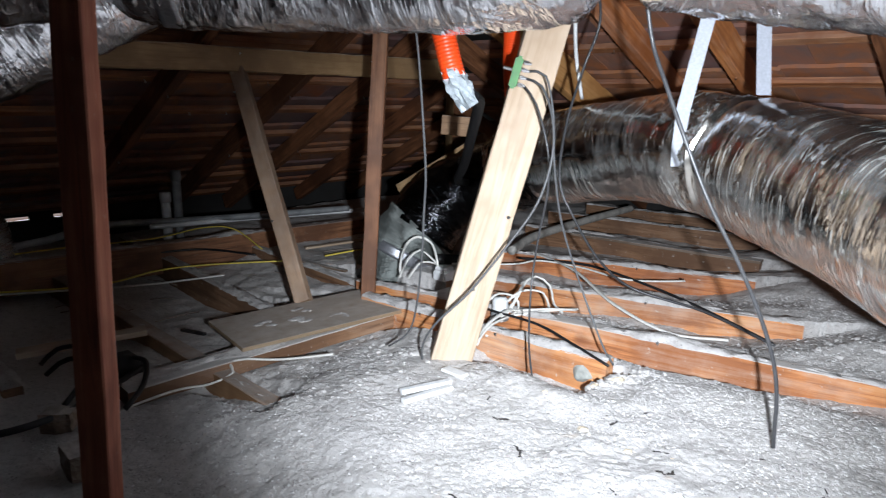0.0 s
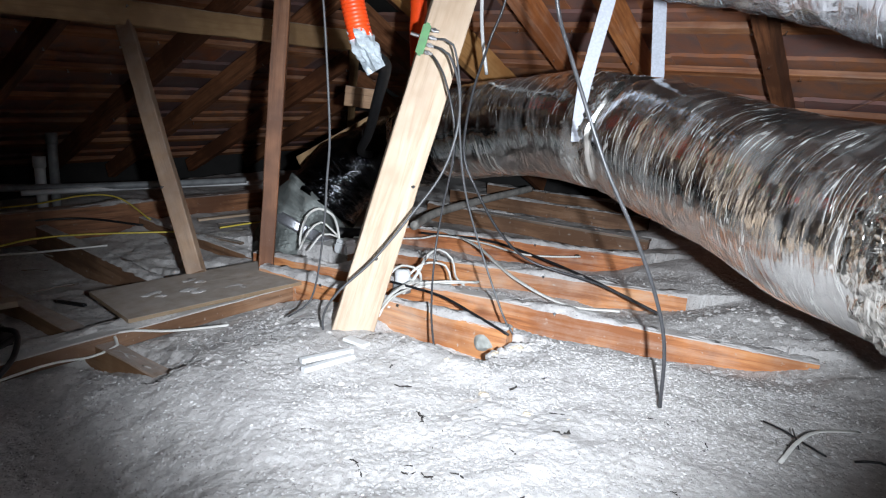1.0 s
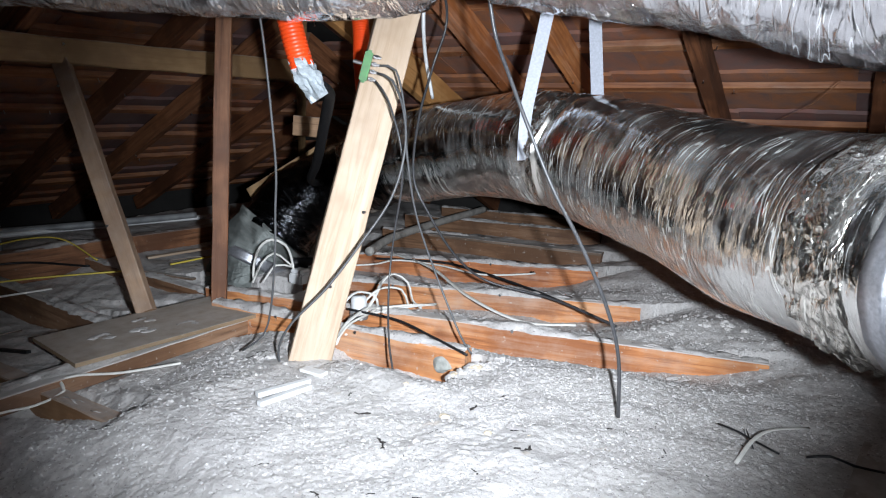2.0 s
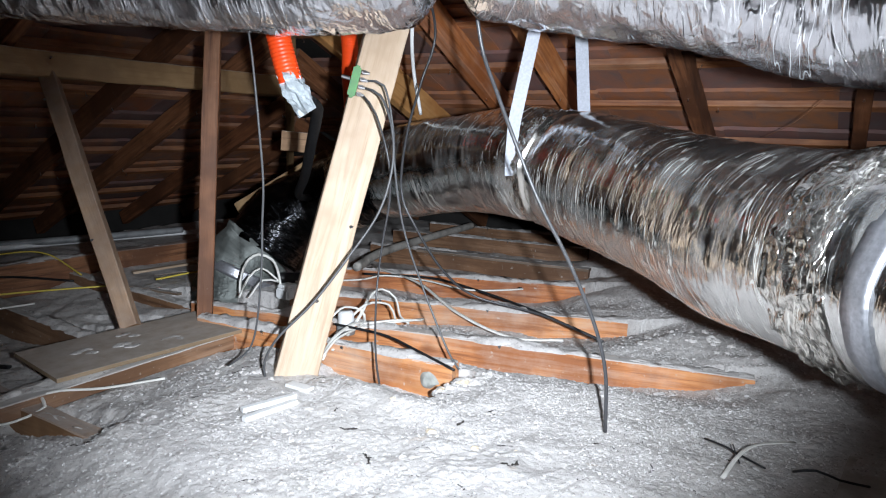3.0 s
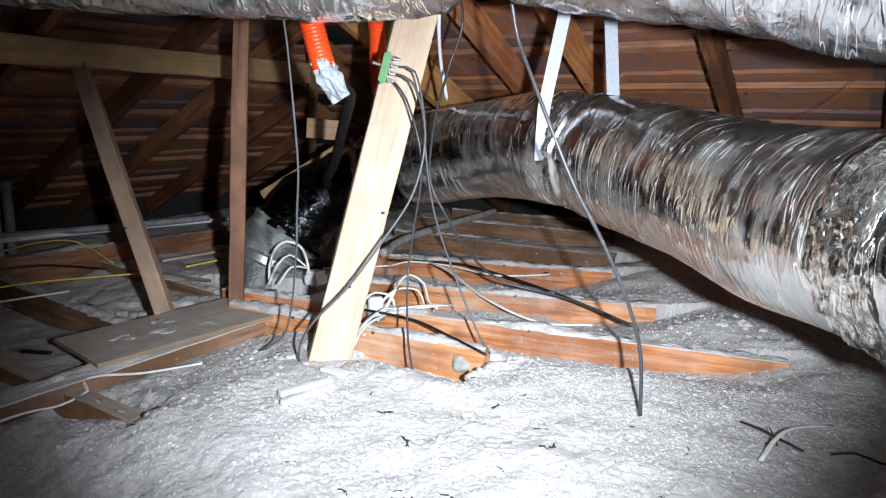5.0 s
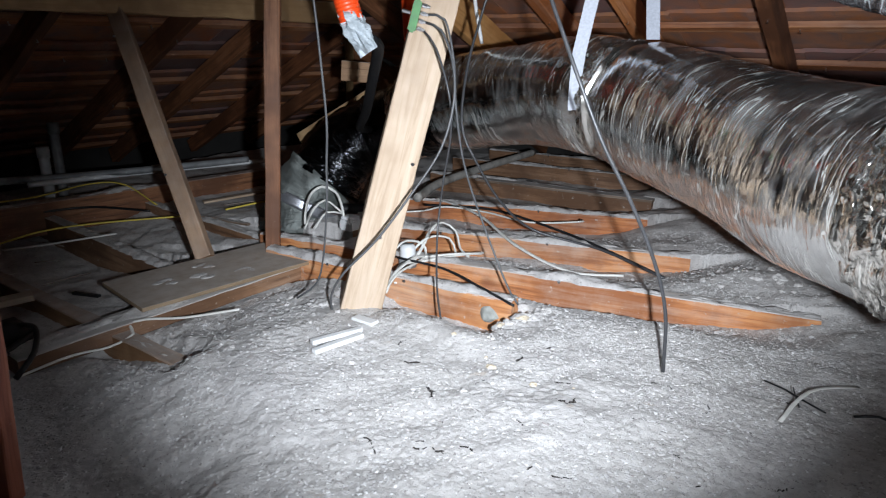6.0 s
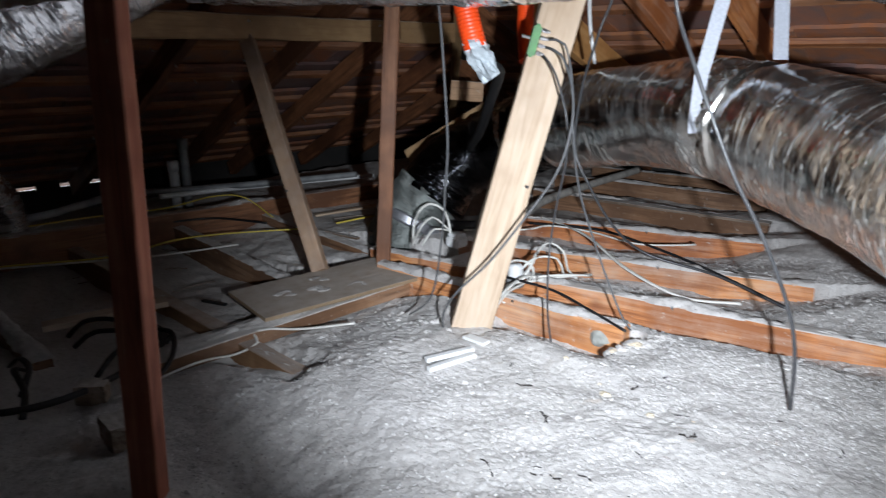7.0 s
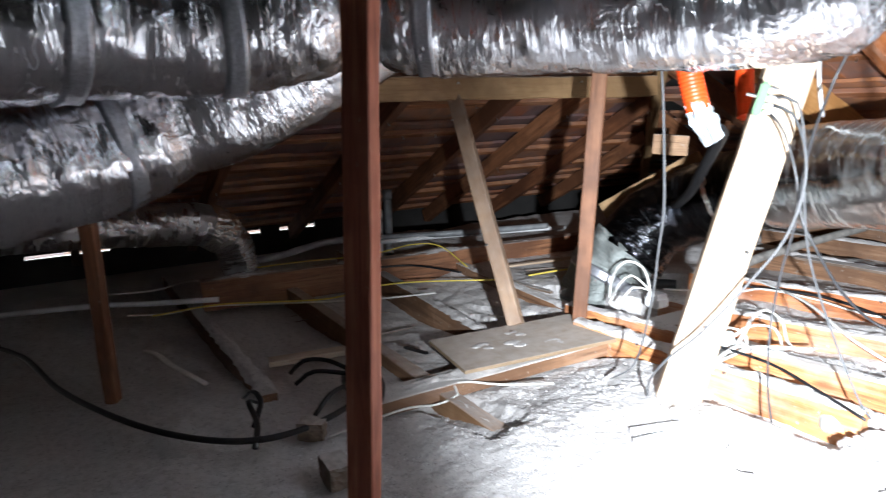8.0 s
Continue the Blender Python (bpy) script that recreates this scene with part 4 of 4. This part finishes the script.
# dark beads painting the shade of cracks, strung out in short ragged lines
bm = bmesh.new()
fl = random.Random(21)
for k in range(110):
    q, way = Vector((fl.uniform(-1.4, 0.15), fl.uniform(0.62, 1.45), 0)), fl.uniform(0.25, 1.25)
    if abs(q.x + 1.1) < 0.12 and abs(q.y - 1.05) < 0.16:
        continue
    bold = fl.uniform(0.5, 1.0) ** 3 + 0.1
    for j in range(fl.randint(1, 9)):
        way += fl.uniform(-0.7, 0.7)
        q = q + Vector((math.cos(way), math.sin(way), 0)) * fl.uniform(0.004, 0.009)
        r = fl.uniform(0.0018, 0.0042) * bold
        m = Matrix.Translation((q.x, q.y, surface(q.x, q.y) - 0.0006)) @ Matrix.Rotation(way + fl.uniform(-0.5, 0.5), 4, "Z") @ Matrix.Diagonal((fl.uniform(1.6, 3.2), 0.55, 0.6, 1))
        for v in bmesh.ops.create_icosphere(bm, subdivisions=2, radius=r, matrix=m)["verts"]:
            v.co += noise.noise_vector(v.co * (1.1 / r)) * r * 0.5
tagged(finish("bark_flecks", bm, CRACK_SHADE), "small dark beads standing in for shaded cracks in the insulation", "debris", kind="stuff")

for k in range(14):
    x, y, a = rc.uniform(-3.0, -1.9), rc.uniform(0.7, 2.1), rc.uniform(0, 3.1)
    d = Vector((math.cos(a), math.sin(a), 0)) * rc.uniform(0.04, 0.11)
    p = Vector((x, y, fluff_height(x, y) + 0.014))
    cable("twig", [p - d, p + Vector((0.005, 0.006, 0.004)), p + d], rc.uniform(0.0015, 0.003), GREYWOOD, "thin dry twig lying on the insulation", "twig", "twigs", sides=5)

# west side, over the insulation
cable("white_cable", [(-1.60, 0.40, -0.03), (-1.62, 0.62, -0.02), (-1.595, 0.72, -0.02), (-1.60, 0.79, -0.01), (-1.645, 0.805, 0.0), (-1.62, 0.84, 0.01), (-1.55, 0.91, 0.01), (-1.44, 1.01, 0.03)], 0.0045, WHITECABLE, "white power cable lying along the timber", group="white cables", flat=0.65)
cable("water_pipe", [(-3.3, -0.6, 0.0), (-3.2, -0.114, 0.0), (-3.066, 0.175, 0.0), (-2.97, 0.41, 0.0)], 0.012, PVC, "white plastic pipe lying over the joists", "pipe", sides=12)
cable("white_cable", [(-2.95, 0.05, 0.0), (-2.88, 0.20, 0.0), (-2.877, 0.345, 0.005), (-2.734, 0.657, 0.0), (-2.557, 0.939, 0.01), (-2.45, 1.2, 0.02)], 0.006, WHITECABLE, "white power cable laid over the joists", group="white cables", flat=0.65)
cable("white_cable", [(-3.35, 0.0, 0.0), (-3.3, 0.2, 0.0), (-3.33, 0.355, 0.01), (-3.22, 0.55, 0.01), (-3.14, 0.7, 0.08)], 0.006, WHITECABLE, "white power cable laid over the joists", group="white cables", flat=0.65)
cable("yellow_cable", [(-2.85, 0.13, 0.01), (-2.816, 0.395, 0.02), (-2.64, 0.775, 0.02), (-2.66, 1.017, 0.03), (-2.62, 1.2, 0.03), (-2.45, 1.5, 0.03)], 0.0036, YELLOW, "thin yellow cable laid over the joists", group="yellow cables")
cable("yellow_cable", [(-3.1, 0.5, 0.085), (-3.07, 0.8, 0.09), (-3.03, 1.15, 0.085), (-3.05, 1.40, 0.10), (-2.97, 1.52, 0.09), (-2.76, 1.55, 0.02)], 0.0036, YELLOW, "thin yellow cable laid over the eave plate", group="yellow cables")
cable("yellow_cable", [(-2.45, 1.69, 0.02), (-2.40, 1.9, 0.03), (-2.3, 2.1, 0.03)], 0.0042, YELLOW, "thin yellow cable laid over the joists", group="yellow cables")
cable("black_cable", [(-2.98, 1.129, 0.03), (-2.90, 1.327, 0.03), (-2.68, 1.47, 0.02)], 0.005, BLACK, "thin black cable on the insulation")
cable("black_cable", [(-2.9, -0.42, -0.01), (-2.649, -0.299, -0.005), (-2.296, -0.204, -0.005), (-2.005, -0.087, 0.0), (-1.792, 0.039, 0.0), (-1.656, 0.176, 0.0), (-1.62, 0.309, 0.0), (-1.66, 0.463, 0.005), (-1.75, 0.62, 0.02)], 0.0085, BLACK, "thick black cable curving over the insulation", sides=10)
for pts in ([(-1.84, 0.57, 0.03), (-1.93, 0.52, 0.045), (-2.0, 0.47, 0.03), (-2.02, 0.43, -0.01)], [(-1.82, 0.56, 0.03), (-1.90, 0.47, 0.03), (-1.93, 0.42, -0.01)], [(-1.78, 0.53, 0.02), (-1.74, 0.46, 0.02), (-1.70, 0.40, -0.01)], [(-1.80, 0.60, 0.03), (-1.70, 0.60, 0.045), (-1.62, 0.56, 0.02), (-1.58, 0.50, -0.01)]):
    cable("black_cable", pts, 0.007, BLACK, "black cable tail from a joint box", group="cable tails")
joint = tagged(finish("joint_box", box(bmesh.new(), (-1.86, 0.535, -0.03), (-1.77, 0.62, 0.035), 0.012), BLACK, True), "black plastic cable joint box on the insulation", "box")
cable("paper_curl", [(-2.503, 0.06, -0.01), (-2.40, 0.09, 0.005), (-2.26, 0.12, 0.005), (-2.091, 0.194, -0.015)], 0.011, WHITECABLE, "curled white strip on the insulation", "paper", flat=0.3)
timber("offcut", (-2.15, 0.40, -0.01), (-2.07, 0.74, 0.0), 0.05, 0.018, PINE, "pale pine offcut lying on the insulation", "offcut", wobble=0.001)
timber("offcut", (-2.72, 1.76, 0.0), (-2.60, 2.08, 0.02), 0.03, 0.01, PINE, "pale pine offcut lying on the insulation", "offcut", wobble=0.001)
timber("offcut", (-2.50, 1.60, 0.0), (-2.20, 1.62, 0.01), 0.02, 0.01, GREYWOOD, "grey splinter lying on the insulation", "offcut", wobble=0.002)
timber("offcut", (-2.01, 0.83, -0.005), (-1.88, 0.845, 0.012), 0.012, 0.008, BLACK, "black rod end by the loose board", "offcut", wobble=0.0005)
for c, r, lab in (((-1.64, 0.37, -0.015), (0.045, 0.03, 0.03), "broken brick lump on the insulation"), ((-1.40, 0.345, -0.005), (0.05, 0.035, 0.035), "broken brick lump on the insulation")):
    bm = bmesh.new()
    bmesh.ops.create_cube(bm, size=1.6, matrix=Matrix.Translation(c) @ Matrix.Rotation(c[0] * 9, 4, "Z") @ Matrix.Diagonal((*r, 1)))
    bmesh.ops.subdivide_edges(bm, edges=list(bm.edges), cuts=5, use_grid_fill=True)
    for v in bm.verts:
        q = (v.co - Vector(c)).normalized() * min(r) * 1.25
        v.co = v.co.lerp(Vector(c) + q, 0.18) + noise.noise_vector(v.co * 55) * 0.004
    tagged(finish("brick_lump", bm, GREYWOOD), lab, "rubble", "brick lumps")
for pts in ([(-1.90, 0.26, 0.0), (-1.85, 0.275, 0.035), (-1.79, 0.28, 0.03), (-1.74, 0.26, 0.02), (-1.72, 0.24, -0.01)], [(-1.86, 0.29, -0.01), (-1.80, 0.25, 0.03), (-1.70, 0.245, 0.01), (-1.61, 0.215, -0.01)]):
    cable("black_rag", pts, 0.008, BLACK, "black crumpled scrap on the insulation", "scrap", flat=0.5)

# eave side: pipes on the plate and the pipes that stand there
cable("conduit_pipe", [(-3.14, 0.5, 0.10), (-3.14, 0.72, 0.115), (-3.16, 0.852, 0.13), (-3.206, 1.047, 0.14), (-3.2, 1.35, 0.12), (-3.08, 1.7, 0.12), (-2.95, 2.2, 0.12)], 0.017, GREYPIPE, "dull grey pipe running along the eave", "pipe", sides=12)
cable("conduit_pipe", [(-3.18, 1.2, 0.11), (-3.1, 1.7, 0.105), (-2.92, 2.3, 0.105)], 0.012, PVC, "white plastic pipe running along the eave", "pipe", sides=12)
for q, r, top, mat in (((-3.385, 1.43), 0.022, 0.345, GREYPIPE), ((-3.405, 1.375), 0.024, 0.235, PVC)):
    post = thing("vent_pipe", (*q, 0.0), "short upright pipe standing at the eave", "pipe", "vent pipes")
    part("tube", sweep(bmesh.new(), [(*q, -0.06), (*q, top * 0.5), (*q, top)], r, 16, 0.05), mat, post, "", True)
    part("collar", sweep(bmesh.new(), [(*q, top - 0.05), (*q, top - 0.02), (*q, top + 0.002)], r * 1.18, 16, 0.02), mat, post, "", True)

# white cable loops and box at the duct boot
for pts in ([(-1.88, 1.644, 0.05), (-1.885, 1.65, 0.10), (-1.892, 1.686, 0.166), (-1.887, 1.743, 0.19), (-1.847, 1.775, 0.169), (-1.802, 1.761, 0.129), (-1.78, 1.75, 0.08)], [(-1.86, 1.62, 0.05), (-1.85, 1.66, 0.12), (-1.837, 1.708, 0.15), (-1.81, 1.74, 0.12), (-1.79, 1.76, 0.09)], [(-1.83, 1.64, 0.05), (-1.81, 1.69, 0.11), (-1.78, 1.74, 0.10)]):
    cable("white_cable", pts, 0.0055, WHITECABLE, "white cable looped beside the duct boot", group="white cables", flat=0.7)
bx = thing("junction_box", (-1.76, 1.77, 0.06), "small white junction box beside the duct boot", "box")
part("base", box(bmesh.new(), (-1.795, 1.735, 0.035), (-1.73, 1.80, 0.075), 0.006), PVC, bx)
part("lid", box(bmesh.new(), (-1.79, 1.74, 0.0765), (-1.735, 1.795, 0.088), 0.004), PVC, bx)
timber("collar_block", (-2.12, 2.10, 0.61), (-2.02, 2.20, 0.60), 0.05, 0.085, STRUT, "short pale timber block fixed under the hip", "block")
timber("hip_brace", (-2.50, 2.20, 0.25), (-2.05, 2.34, 0.52), 0.035, 0.11, TAN, "tan timber brace beside the duct boot", "brace")

# bare nails on the board and posts
for p in ((-1.80, 1.0, 0.034), (-1.76, 1.1, 0.036), (-1.70, 1.22, 0.037), (-1.84, 1.16, 0.036)):
    bm = bmesh.new()
    for k in range(2):
        bmesh.ops.create_icosphere(bm, subdivisions=2, radius=0.019, matrix=Matrix.Translation((p[0] + 0.03 * k, p[1] + 0.008 * k, p[2] - 0.004)) @ Matrix.Diagonal((1.0, 1.9 - k * 0.6, 0.12, 1)))
    for v in bm.verts:
        v.co += noise.noise_vector(v.co * 60) * 0.004 * Vector((1, 1, 0)).length / 1.4
    tagged(finish("fluff_scrap", bm, FLUFF, True), "flat scrap of pale insulation on the loose board", "scrap", "insulation scraps")


# ---- roof battens and tiles ----
GAUGE, TW = 0.315, 0.30


def tile_mesh():
    """One interlocking clay tile seen mostly from below: rolled section, nib at the head, thick nose."""
    bm = bmesh.new()
    prof = [(-0.5, 0.0), (-0.36, 0.002), (-0.2, 0.0), (0.06, -0.0005), (0.2, 0.0016), (0.36, 0.002), (0.5, 0.0)]
    rows = []
    for x, lift in ((0.0, 0.0), (0.025, 0.004), (0.40, 0.0)):
        low = [bm.verts.new((x, f * TW * 1.02, z + lift)) for f, z in prof]
        high = [bm.verts.new((x, f * TW * 1.02, z + 0.016 - (0.004 if x == 0 else 0) + lift)) for f, z in prof]
        rows.append((low, high))
    for (a, b), (c, d) in zip(rows, rows[1:]):
        for k in range(len(prof) - 1):
            bm.faces.new((a[k], a[k + 1], c[k + 1], c[k]))
            bm.faces.new((b[k + 1], b[k], d[k], d[k + 1]))
        bm.faces.new((a[0], c[0], d[0], b[0]))
        bm.faces.new((c[-1], a[-1], b[-1], d[-1]))
    for (a, b), flip in ((rows[0], False), (rows[-1], True)):
        for k in range(len(prof) - 1):
            q = (a[k + 1], a[k], b[k], b[k + 1])
            bm.faces.new(q if not flip else tuple(reversed(q)))
    bmesh.ops.recalc_face_normals(bm, faces=bm.faces)
    me = bpy.data.meshes.new("roof_tile")
    bm.to_mesh(me)
    bm.free()
    me.materials.append(TILE)
    return me


tile_data = tile_mesh()
tips = random.Random(3)
for k in range(26):
    s, u = 0.1 + tips.randint(1, 7) * GAUGE, tips.uniform(-1.6, 1.2)
    nail(roof_right, right_roof(s, u, 0.09), (tips.uniform(-0.004, 0.004), -SN * 0.016, -CS * 0.016))
for k in range(20):
    s, u = 0.1 + tips.randint(1, 6) * GAUGE, tips.uniform(0.3, 2.4)
    nail(roof_left, left_roof(s, u, 0.09), (SN * 0.016, tips.uniform(-0.004, 0.004), -CS * 0.016))
rnd = random.Random(7)
for roof, where, up, flat, far in ((roof_left, left_roof, Vector((CS, 0, SN)), Vector((0, 1, 0)), lambda s: (-1.5, EAVE_Y - s * CS)), (roof_right, right_roof, Vector((0, -CS, SN)), Vector((1, 0, 0)), lambda s: (EAVE_X + s * CS, 1.9))):
    nrm = up.cross(flat)
    nrm = nrm if nrm.z > 0 else -nrm
    side = nrm.cross(up)
    for c in range(-1, 9):
        s = 0.1 + c * GAUGE
        u0, u1 = far(s)
        timber("batten", where(s, u0, 0.102), where(s, u1, 0.102), 0.04, 0.026, BATTEN, parent=roof, up=nrm, wobble=0.002)
        n = int((u1 - u0) / TW) + 1
        for k in range(n):
            ob = new("roof_tile", tile_data)
            tip = math.radians(3.2 + rnd.uniform(-0.4, 0.4))
            x = (up * math.cos(tip) - nrm * math.sin(tip)).normalized()
            z = side.cross(x) * -1 if side.cross(x).z < 0 else side.cross(x)
            yv = z.cross(x)
            m = Matrix((x, yv, z)).transposed().to_4x4()
            m.translation = where(s - 0.33, u0 + (k + 0.5) * TW + rnd.uniform(-0.004, 0.004) + (0.5 * TW if c % 2 else 0), 0.142 + rnd.uniform(-0.002, 0.002))
            ob.parent = roof
            ob.matrix_parent_inverse = roof.matrix_basis.inverted()
            ob.matrix_basis = m
